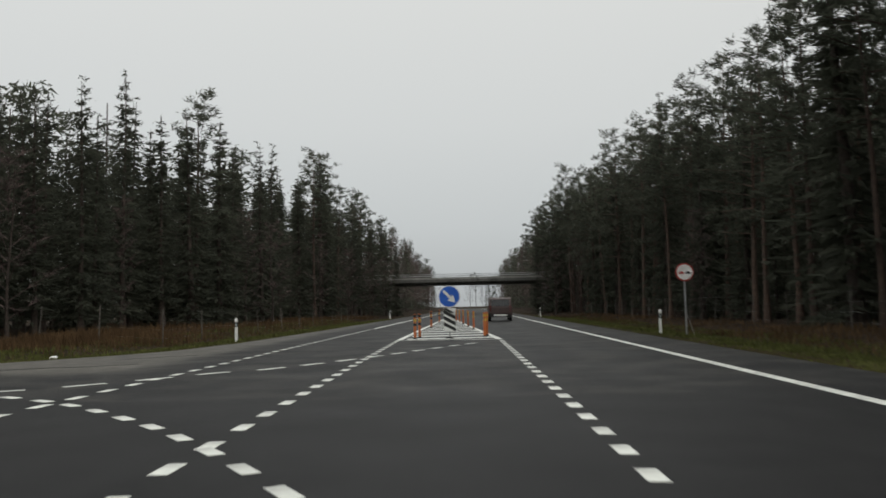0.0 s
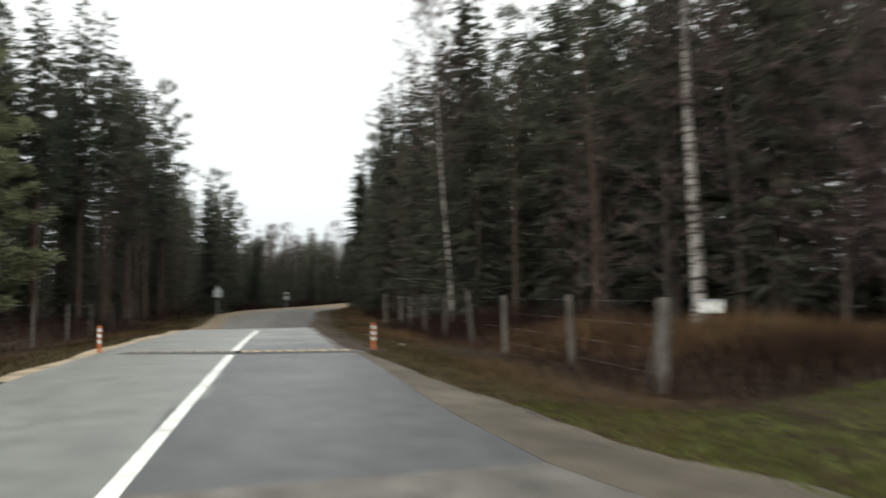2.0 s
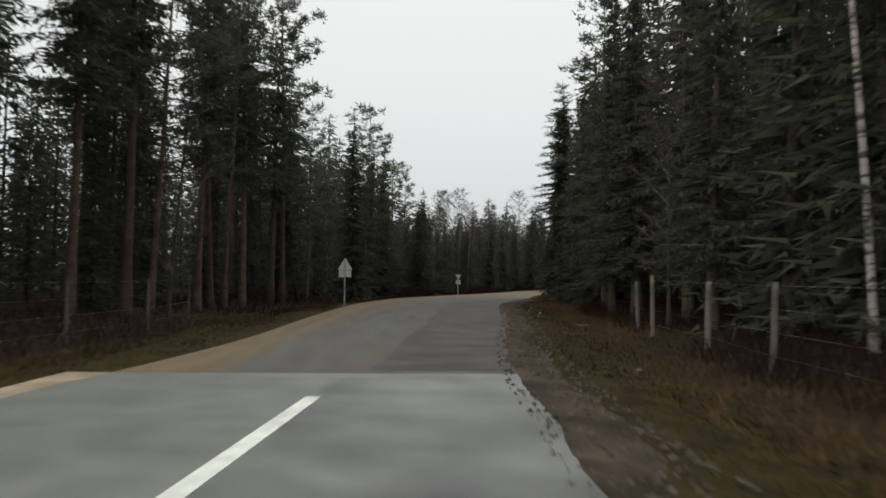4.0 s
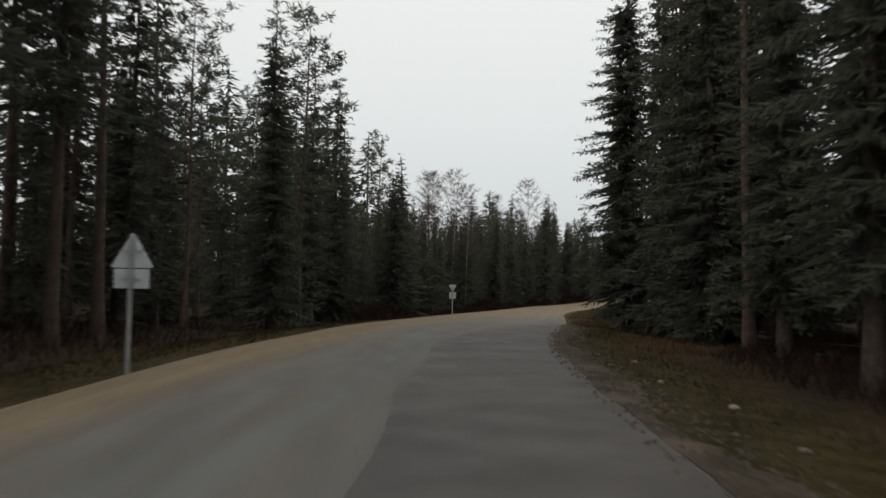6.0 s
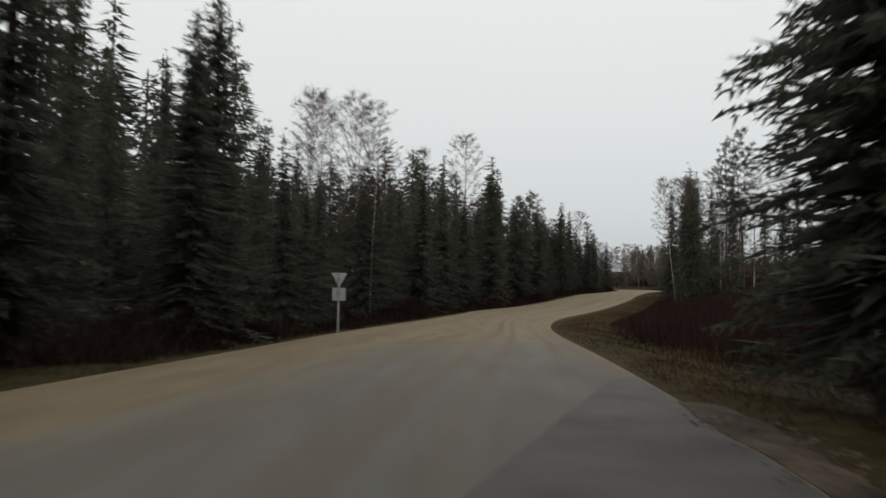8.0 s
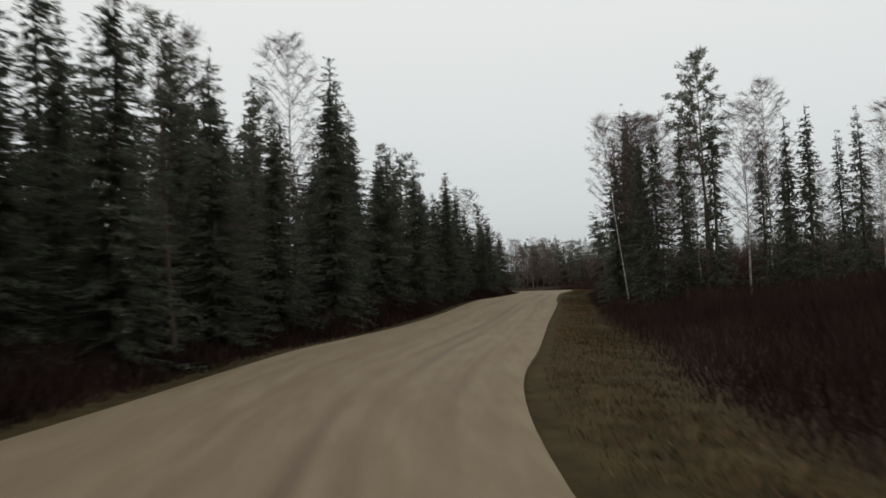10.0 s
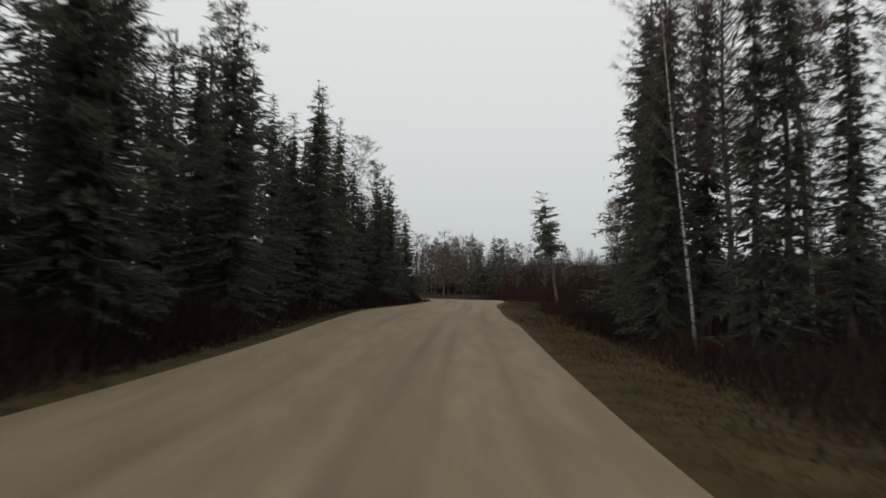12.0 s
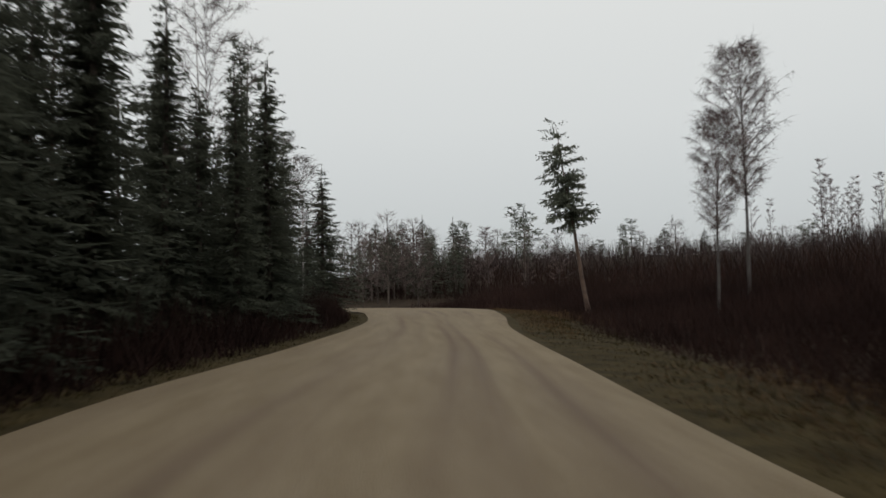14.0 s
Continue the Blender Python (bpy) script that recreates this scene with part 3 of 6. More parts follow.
M_MUD = material("muddy_shoulder", (0.026, 0.019, 0.014), (0.078, 0.060, 0.046), 1.6, (0.8, 1.0), 1.0, 9.0, stain=(0.020, 0.015, 0.010), stain_scale=0.9, stain_amount=0.9, spec=0.08)
inner = [-0.06 - 0.05 * math.sin(i * 0.31) * math.sin(i * 0.11) - 0.025 * RNG0.rand() for i in range(len(shr))]
outer = [0.42 + 0.22 * math.sin(i * 0.16) * math.sin(i * 0.053) + 0.12 * RNG0.rand() for i in range(len(shr))]
tagged(strip("shoulder", [(p[0], p[1] + o) for p, o in zip(shr, inner)], [(p[0], p[1] + o) for p, o in zip(shr, outer)], M_MUD, 0.006, "broken muddy edge of the road", across=4, drop=0.06), category="shoulder")
# the darker lane of older asphalt
M_LANE = material("dark_worn_lane", (0.037, 0.034, 0.033), (0.062, 0.057, 0.054), 1.3, (0.55, 0.85), 0.4, 70.0, stain=(0.072, 0.063, 0.053), stain_scale=0.5, stain_amount=0.5, spec=0.15)
lane_x = np.arange(44.3, 89.5, 0.25).tolist()
lane_l, lane_r = along(L_LINE, lane_x), along(R_LINE, lane_x)
lane_in = [(p[0], p[1] + (q[1] - p[1]) * min(0.97, 0.60 + 0.010 * math.sin(i * 0.2) + 0.004 * RNG0.rand() + 0.37 * max(0.0, (-p[0] - 76.0) / 13.5) ** 2)) for i, (p, q) in enumerate(zip(lane_l, lane_r))]
strip("road_patch", lane_in, [(q[0], q[1] - 0.06) for q in lane_r], M_LANE, 0.001, "darker worn lane of old asphalt", "road patch", across=4)


# ---- trees ----
class Soup:
    """Triangles gathered for one mesh."""

    def __init__(self):
        self.v, self.n = [], 0

    def shards(self, base, way, length, width, rng):
        base, way = np.asarray(base, float), np.asarray(way, float)
        way = way / (np.linalg.norm(way, axis=1, keepdims=True) + 1e-9)
        side = np.cross(way, rng.normal(size=base.shape))
        side /= np.linalg.norm(side, axis=1, keepdims=True) + 1e-9
        length, width = np.asarray(length, float).reshape(-1, 1), np.asarray(width, float).reshape(-1, 1)
        tri = np.stack([base - side * width / 2, base + side * width / 2, base + way * length], 1)
        self.v.append(tri.reshape(-1, 3))

    def rod(self, p, q, r1, r2, seg=3):
        p, q = np.asarray(p, float), np.asarray(q, float)
        d = q - p
        d /= np.linalg.norm(d) + 1e-9
        a = np.cross(d, (0.3, 0.5, 0.81))
        a /= np.linalg.norm(a) + 1e-9
        b = np.cross(d, a)
        ang = np.arange(seg) * 2 * np.pi / seg
        ring = np.cos(ang)[:, None] * a + np.sin(ang)[:, None] * b
        lo, hi = p + ring * r1, q + ring * r2
        for i in range(seg):
            j = (i + 1) % seg
            self.v.append(np.array([lo[i], lo[j], hi[j], lo[i], hi[j], hi[i]]))

    def verts(self):
        return np.concatenate(self.v) if self.v else np.zeros((0, 3))

    def mesh(self, name, mat):
        v = self.verts()
        me = bpy.data.meshes.new(name)
        k = len(v) // 3
        me.vertices.add(len(v))
        me.vertices.foreach_set("co", v.astype(np.float32).ravel())
        me.loops.add(len(v))
        me.loops.foreach_set("vertex_index", np.arange(len(v), dtype=np.int32))
        me.polygons.add(k)
        me.polygons.foreach_set("loop_start", np.arange(k, dtype=np.int32) * 3)
        me.materials.append(mat)
        me.update(calc_edges=True)
        return me


def trunk_mesh(name, h, r, mat, lean=0.02, seed=0, seg=8, rings=9, flare=1.5):
    rng = np.random.RandomState(seed)
    verts, faces = [], []
    bx, by = rng.normal(0, lean, 2)
    for k in range(rings):
        t = k / (rings - 1)
        rad = r * (1 - 0.93 * t) * (1 + (flare - 1) * max(0, 1 - t * 14))
        cx = bx * h * t * t + 0.03 * math.sin(3 * t * 3.1 + seed)
        cy = by * h * t * t + 0.03 * math.cos(2.3 * t * 3.1 + seed)
        for i in range(seg):
            a = 2 * math.pi * i / seg
            verts.append((cx + rad * math.cos(a), cy + rad * math.sin(a), -0.45 + (h + 0.45) * t))
    for k in range(rings - 1):
        for i in range(seg):
            j = (i + 1) % seg
            faces.append((k * seg + i, k * seg + j, (k + 1) * seg + j, (k + 1) * seg + i))
    faces.append(tuple(range((rings - 1) * seg, rings * seg)))
    return mesh_from(name, verts, faces, mat, True)


def spruce_soup(h, radius, seed, low=0.06, dense=1.0, power=0.8, size=1.0, fill=330):
    rng = np.random.RandomState(seed)
    s = Soup()
    z = h * low
    base, way, le, wi = [], [], [], []
    while z < h - 0.15:
        f = 1 - z / h
        n = int(round((5.5 + rng.rand() * 2) * (0.6 + 0.4 * min(1, f * 3))))
        a0 = rng.rand() * 6.28
        lift = 0.10 + 0.42 * (z / h) ** 2
        for k in range(n):
            a = a0 + k * 6.283 / n + rng.normal(0, 0.2)
            L = (radius * f ** power * (0.55 + 0.55 * rng.rand()) * (1 + 0.16 * math.sin(2 * a + seed + z * 0.55)) + 0.16) * (0.75 + 0.25 * min(1, z / (h * 0.2)))
            z0 = z + rng.normal(0, 0.26)
            seg = max(2, int(L / 0.30 * dense))
            ca, sa = math.cos(a), math.sin(a)
            for j in range(seg):
                t = (j + 0.6 + 0.3 * rng.rand()) / seg
                drop = L * (lift * t - 0.66 * t * t + 0.34 * t ** 3)
                p = (L * t * ca, L * t * sa, z0 + drop)
                sp = size * 0.52 * (1.2 - 0.6 * t) * min(1.0, 0.3 + 2.6 * f)
                for sgn in (-1, 1):
                    base.append(p)
                    way.append((ca * 0.75 - sgn * sa * 0.8, sa * 0.75 + sgn * ca * 0.8, -0.22 + rng.normal(0, 0.2)))
                    le.append(sp * (0.6 + 0.6 * rng.rand()))
                    wi.append(0.07 + 0.05 * rng.rand())
                for _ in range(3):
                    base.append((p[0] + rng.normal(0, 0.10), p[1] + rng.normal(0, 0.10), p[2] + rng.normal(0, 0.05)))
                    way.append((ca * 0.45 + rng.normal(0, 0.45), sa * 0.45 + rng.normal(0, 0.45), -0.7 + rng.normal(0, 0.3)))
                    le.append(sp * (0.4 + 0.65 * rng.rand()))
                    wi.append(0.06 + 0.06 * rng.rand())
            base.append((L * 0.75 * ca, L * 0.75 * sa, z0 + L * (lift * 0.75 - 0.371 + 0.143)))
            way.append((ca, sa, 0.05 + 0.3 * z / h))
            le.append(0.25 * L + 0.2 * size)
            wi.append(0.09)
        z += (0.30 + 0.16 * rng.rand()) / (0.55 + 0.45 * dense)
    base.append((0, 0, h - 0.5))
    way.append((0, 0, 1))
    le.append(0.75)
    wi.append(0.10)
    s.shards(base, way, le, np.array(wi) * (0.3 + 0.7 * size), rng)
    # the dead inner boughs that close the crown
    zi = h * (low + (0.88 - low) * rng.rand(fill) ** 1.2)
    ai, ri = rng.rand(fill) * 6.283, radius * (1 - zi / h) ** power * 0.30 * rng.rand(fill)
    s.shards(np.stack([ri * np.cos(ai), ri * np.sin(ai), zi], 1), np.stack([np.cos(ai), np.sin(ai), -0.5 + 0.4 * rng.rand(fill)], 1),
             radius * (1 - zi / h) ** power * (0.22 + 0.2 * rng.rand(fill)) + 0.2, (0.16 + 0.16 * rng.rand(fill)) * (0.4 + 0.6 * size), rng)
    return s


def pine_soup(h, radius, seed, start=0.5, limbs=24, clump=22, size=1.0):
    rng = np.random.RandomState(seed)
    s, wood = Soup(), Soup()
    for k in range(limbs):
        t = start + (1 - start) * (k + rng.rand() * 0.8) / limbs
        z0 = h * t
        f = (t - start) / (1 - start)
        L = radius * (0.55 + 0.55 * math.sin(math.pi * min(1, 0.25 + f * 0.72))) * (0.6 + 0.5 * rng.rand()) * (1 - 0.5 * f ** 3)
        a = k * 2.4 + rng.normal(0, 0.4)
        ca, sa = math.cos(a), math.sin(a)
        rise = 0.05 + 0.5 * f + rng.normal(0, 0.12)
        tip = (L * ca, L * sa, z0 + L * rise)
        wood.rod((0, 0, z0), tip, 0.05 * (1.2 - f), 0.015)
        m = max(2, int(L / 0.42))
        for j in range(m):
            u = 0.3 + 0.7 * (j + 0.7) / m
            c = np.array([L * u * ca, L * u * sa, z0 + L * u * rise]) + rng.normal(0, 0.16, 3) * (1, 1, 0.6)
            w = rng.normal(size=(clump, 3))
            w[:, 2] = np.abs(w[:, 2]) * 0.8 - 0.15
            s.shards(c + rng.normal(0, 0.13, (clump, 3)), w, size * (0.26 + 0.22 * rng.rand(clump)), size * (0.07 + 0.05 * rng.rand(clump)), rng)
    c = np.array([0, 0, h - 0.1])
    w = rng.normal(size=(30, 3))
    w[:, 2] = np.abs(w[:, 2])
    s.shards(c + rng.normal(0, 0.2, (30, 3)), w, [0.4] * 30, [0.1] * 30, rng)
    # dead stubs on the bare trunk
    for k in range(9):
        z0 = h * (0.15 + (start - 0.12) * rng.rand())
        a = rng.rand() * 6.283
        L = 0.3 + 0.7 * rng.rand()
        wood.rod((0, 0, z0), (L * math.cos(a), L * math.sin(a), z0 + rng.normal(0, 0.12)), 0.02, 0.008)
    return s, wood


def birch_soup(h, radius, seed, start=0.3, limbs=26, fine=11, droop=0.6, thick=1.0, steep=0.85, oval=0.0):
    rng = np.random.RandomState(seed)
    s = Soup()
    base, way, le, wi = [], [], [], []
    for k in range(limbs):
        t = start + (0.97 - start) * (k + rng.rand()) / limbs
        z0 = h * t
        f = (t - start) / (1 - start)
        L = radius * (0.22 + 0.80 * math.sin(math.pi * (0.34 + 0.63 * f))) * (0.6 + 0.55 * rng.rand())
        L = min(L, (h - z0) * 0.5 + 0.2) * (1 - oval * (1 - f) ** 3)
        a = k * 2.4 + rng.normal(0, 0.35)
        up = steep + 0.6 * f
        p = np.array([0, 0, z0])
        q = p + np.array([math.cos(a) * L * 0.6, math.sin(a) * L * 0.6, min(L * 0.6 * up, (h - z0) * 0.8)])
        e = q + np.array([math.cos(a) * L * 0.4, math.sin(a) * L * 0.4, min(L * 0.35, (h - q[2]) * 0.7)])
        s.rod(p, q, 0.022 * (1.2 - f), 0.011)
        s.rod(q, e, 0.011, 0.005)
        for j in range(7):
            u = 0.3 + 0.7 * rng.rand()
            c = p + (q - p) * u / 0.55 if u < 0.55 else q + (e - q) * (u - 0.55) / 0.45
            b = a + rng.normal(0, 1.3)
            m = 0.25 + 0.45 * rng.rand()
            g = c + np.array([math.cos(b) * m * 0.8, math.sin(b) * m * 0.8, m * 0.45])
            s.rod(c, g, 0.006, 0.003)
            for _ in range(fine):
                v = rng.rand()
                base.append(c + (g - c) * v)
                way.append((math.cos(b) * 0.4 + rng.normal(0, 0.5), math.sin(b) * 0.4 + rng.normal(0, 0.5), 0.6 - droop * 1.5 * rng.rand()))
                le.append(0.22 + 0.36 * rng.rand())
                wi.append(thick * (0.009 + 0.010 * rng.rand()))
    s.shards(base, way, le, wi, rng)
    return s


def tree_kind(name, label, parts):
    """A tree standing at the origin, out of ready meshes."""
    ob = tagged(new(name), label, "tree")
    for pn, me, pl in parts:
        if pl == "stuff":
            tagged(part_mesh(pn, me, ob), kind="stuff")
        else:
            part_mesh(pn, me, ob, pl)
    return ob


SPRUCES, FINE_SPRUCES, YOUNG_SPRUCES, PINES, BIRCHES, YOUNG = [], [], [], [], [], []
for k, (h, r, low, pw) in enumerate([(17.0, 2.7, 0.04, 0.86), (15.5, 2.4, 0.06, 0.92), (18.5, 2.6, 0.10, 0.85), (13.5, 2.1, 0.03, 0.98), (16.0, 1.9, 0.12, 0.9)]):
    sp = spruce_soup(h, r * 1.05, 110 + k, low, 1.4, pw, 0.74, 520)
    FINE_SPRUCES.append((h, tree_kind("spruce_tree", "dense dark green spruce beside the road", [
        ("trunk", trunk_mesh("trunk", h, 0.19, M_BARK, 0.006, 5 + k), ""), ("crown", sp.mesh("crown", M_SPRUCE), "drooping needle branches")])))
    sp = spruce_soup(h, r, 10 + k, low, 0.7, pw, 1.08, 260)
    SPRUCES.append((h, tree_kind("spruce_tree", "tall dark green spruce on the forest edge", [
        ("trunk", trunk_mesh("trunk", h, 0.19, M_BARK, 0.006, k), ""), ("crown", sp.mesh("crown", M_SPRUCE), "drooping needle branches")])))
for k, (h, r) in enumerate([(13.5, 2.1), (14.5, 2.0)]):
    sp = spruce_soup(h, r, 130 + k, 0.02, 0.6, 0.9, 1.05, 240)
    YOUNG_SPRUCES.append((h, tree_kind("young_spruce", "bushy young spruce before the forest edge", [
        ("trunk", trunk_mesh("trunk", h, 0.15, M_BARK, 0.006, 35 + k), ""), ("crown", sp.mesh("crown", M_SPRUCE), "drooping needle branches")])))
for k, (h, r, st, li) in enumerate([(18.0, 2.5, 0.50, 34), (16.5, 2.7, 0.42, 36), (19.0, 2.3, 0.56, 30), (15.5, 2.4, 0.30, 40)]):
    sp, wd = pine_soup(h, r, 30 + k, st, li, 21, 0.95)
    PINES.append((h, tree_kind("pine_tree", "tall Scots pine with a bare reddish trunk", [
        ("trunk", trunk_mesh("trunk", h, 0.165, M_BARK_PINE, 0.02, 7 + k), ""), ("branchwork", wd.mesh("branchwork", M_BARK_PINE), "stuff"), ("crown", sp.mesh("crown", M_PINE), "loose clumps of needles")])))
for k, (h, r, st) in enumerate([(14.0, 2.2, 0.32), (12.5, 1.9, 0.25), (15.0, 2.0, 0.42)]):
    sp = birch_soup(h, r, 50 + k, st, 58, 12)
    BIRCHES.append((h, tree_kind("birch_tree", "leafless birch with a white trunk", [
        ("trunk", trunk_mesh("trunk", h, 0.08, M_BIRCH, 0.02, 17 + k, rings=12), ""), ("crown", sp.mesh("crown", M_TWIG), "bare purplish twigs")])))
for k, (h, r) in enumerate([(9.5, 1.7), (11.0, 1.5)]):
    sp = birch_soup(h, r, 60 + k, 0.08, 26, 10, 0.3, 1.3)
    YOUNG.append((h, tree_kind("alder_tree", "leafless young alder with brown twigs", [
        ("trunk", trunk_mesh("trunk", h, 0.08, M_BARK, 0.03, 27 + k), ""), ("crown", sp.mesh("crown", M_TWIG), "bare brown twigs")])))
light, light_wood = pine_soup(12.0, 2.75, 77, 0.04, 84, 30, 0.9)
LIGHT = [(12.0, tree_kind("pine_tree", "bushy yellowish green young pine beside the road", [
    ("trunk", trunk_mesh("trunk", 12.0, 0.15, M_BARK, 0.006, 41), ""), ("branchwork", light_wood.mesh("branchwork", M_BARK), "stuff"), ("crown", light.mesh("crown", M_SPRUCE_LIGHT), "dense light needle tufts")]))]
BARE_SPRUCES = []
for k, (h, r, low) in enumerate([(16.5, 1.8, 0.36), (15.5, 1.6, 0.44)]):
    sp = spruce_soup(h, r, 84 + k, low, 1.3, 0.6, 0.85, 90)
    BARE_SPRUCES.append((h, tree_kind("spruce_tree", "tall spruce with a long bare lower trunk", [
        ("trunk", trunk_mesh("trunk", h, 0.14, M_BARK_PINE, 0.012, 71 + k), ""), ("crown", sp.mesh("crown", M_SPRUCE), "drooping needle branches")])))
OVAL_BIRCHES = []
for k, (h, r, st) in enumerate([(10.5, 1.75, 0.40), (9.5, 1.45, 0.40)]):
    sp = birch_soup(h, r, 150 + k, st, 84, 12, 1.1, 0.9, 0.85, 0.7)
    OVAL_BIRCHES.append((h, tree_kind("birch_tree", "leafless birch with a rounded crown and grey trunk", [
        ("trunk", trunk_mesh("trunk", h, 0.085, M_BIRCH_GREY, 0.012, 87 + k, rings=12), ""), ("crown", sp.mesh("crown", M_TWIG), "fine hanging twigs")])))
FAR_BIRCHES = []
for k in range(2):
    sp = birch_soup(14.0, 1.5, 70 + k, 0.16, 24, 7, 0.3, 3.6, 1.4, 0.5)
    FAR_BIRCHES.append((14.0, tree_kind("birch_tree", "distant leafless birch above the forest line", [
        ("trunk", trunk_mesh("trunk", 14.0, 0.09, M_BARK, 0.02, 57 + k), ""), ("crown", sp.mesh("crown", M_TWIG), "bare grey twigs")])))
USED = set()


def plant(kinds, k, x, y, h=None, turn=0.0, wide=1.0, lean=(0.0, 0.0), group="forest trees"):
    h0, ob = kinds[k % len(kinds)]
    s = (h or h0) / h0
    m = pose(x, y, gz(x, y), lean[0], lean[1], turn) @ Matrix.Diagonal((s * wide, s * wide, s, 1))
    if ob not in USED:
        USED.add(ob)
        ob.matrix_world = m
        tagged(ob, group=group)
        return ob
    c = copy_thing(ob, Matrix())
    c.matrix_basis = m
    return tagged(c, group=group)


RNG = np.random.RandomState(5)


def walk_line(pts, step):
    """Points every so many metres along a line, with the normal to its left."""
    out, rest = [], 0.0
    for a, b in zip(pts, pts[1:]):
        a, b = np.array(a, float), np.array(b, float)
        L = np.linalg.norm(b - a)
        d = (b - a) / L
        t = rest
        while t < L:
            out.append((a + d * t, np.array([-d[1], d[0]])))
            t += step
        rest = t - L
    return out


def near_tree(x, y, mix, h_mean, h_var):
    u = RNG.rand()
    h = h_mean + RNG.normal(0, h_var)
    turn = RNG.rand() * 360
    lean = (RNG.normal(0, 0.7), RNG.normal(0, 0.7))
    if u < mix[0]:
        wide = (1.12 if x < -96 and y < 60 else 0.95) + 0.3 * RNG.rand()
        close = x < -24 and away_soon(np.array([x]), np.array([y]))[0] < 5.2
        plant(BARE_SPRUCES if -79 < x < -52 and y < 17 else FINE_SPRUCES if close else SPRUCES, RNG.randint(5), x, y, h, turn, wide, lean)
    elif u < mix[0] + mix[1]:
        plant(PINES, RNG.randint(4), x, y, h * 1.04, turn, 0.9 + 0.25 * RNG.rand(), (lean[0] * 2, lean[1] * 2))
    elif u < mix[0] + mix[1] + mix[2]:
        plant(PINES if x > -60 else BIRCHES, RNG.randint(3), x, y, h * 0.95, turn, 1.0, (lean[0] * 2, lean[1] * 2))
    else:
        plant(YOUNG, RNG.randint(2), x, y, h * 0.55, turn, 1.0, lean)


# low-cost trees for the depth of the woods, joined
def cheap_spruce(h, r, seed):
    rng = np.random.RandomState(seed)
    s = Soup()
    n = 500
    z = h * (0.05 + 0.93 * rng.rand(n) ** 1.15)
    f = 1 - z / h
    a = rng.rand(n) * 6.283
    L = r * f ** 0.8 * (0.55 + 0.5 * rng.rand(n)) + 0.1
    u = 0.25 + 0.6 * rng.rand(n)
    base = np.stack([L * u * np.cos(a), L * u * np.sin(a), z], 1)
    way = np.stack([np.cos(a) + rng.normal(0, 0.5, n), np.sin(a) + rng.normal(0, 0.5, n), -0.45 + rng.normal(0, 0.25, n)], 1)
    s.shards(base, way, (0.5 + 0.5 * rng.rand(n)) * np.minimum(1, 0.4 + 2 * f), (0.14 + 0.16 * rng.rand(n)) * np.minimum(1, 0.5 + 2 * f), rng)
    s.shards([(0, 0, h - 1.0)] * 3, [(0, 0, 1)] * 3, [1.1] * 3, [0.14] * 3, rng)
    return s.verts()


def cheap_pine(h, r, seed):
    rng = np.random.RandomState(seed)
    s = Soup()
    for k in range(20):
        t = 0.5 + 0.5 * rng.rand()
        a, L = rng.rand() * 6.283, r * rng.rand() * (1.25 - t * 0.7)
        c = np.array([L * math.cos(a), L * math.sin(a), h * t - 0.3])
        w = rng.normal(size=(18, 3))
        s.shards(c + rng.normal(0, 0.3, (18, 3)), w, 0.45 + 0.35 * rng.rand(18), 0.14 + 0.1 * rng.rand(18), rng)
    return s.verts()


def cheap_trunk(h, r):
    s = Soup()
    s.rod((0, 0, -0.4), (0, 0, h * 0.96), r, 0.03, 5)
    return s.verts()


CHEAP = [cheap_spruce(16, 2.3, 1), cheap_spruce(15, 1.9, 2), cheap_spruce(17, 2.1, 3)]
CHEAP_P = [cheap_pine(17, 2.4, 4), cheap_pine(18, 2.0, 5)]
def cheap_bare(h, r, seed):
    rng = np.random.RandomState(seed)
    s = Soup()
    n = 420
    t = 0.22 + 0.78 * rng.rand(n)
    a, L = rng.rand(n) * 6.283, r * np.sin(np.pi * np.clip(0.15 + 0.82 * t, 0, 1)) ** 0.7 * np.sqrt(rng.rand(n))
    base = np.stack([L * np.cos(a), L * np.sin(a), h * t - 0.8], 1)
    way = np.stack([0.5 * np.cos(a) + rng.normal(0, 0.35, n), 0.5 * np.sin(a) + rng.normal(0, 0.35, n), 0.9 + rng.normal(0, 0.3, n)], 1)
    s.shards(base, way, 0.6 + 0.8 * rng.rand(n), 0.035 + 0.045 * rng.rand(n), rng)
    return s.verts()


CHEAP_T = cheap_trunk(16.5, 0.10)
CHEAP_B = [cheap_bare(16.0, 2.3, 6), cheap_bare(17.0, 2.0, 7)]


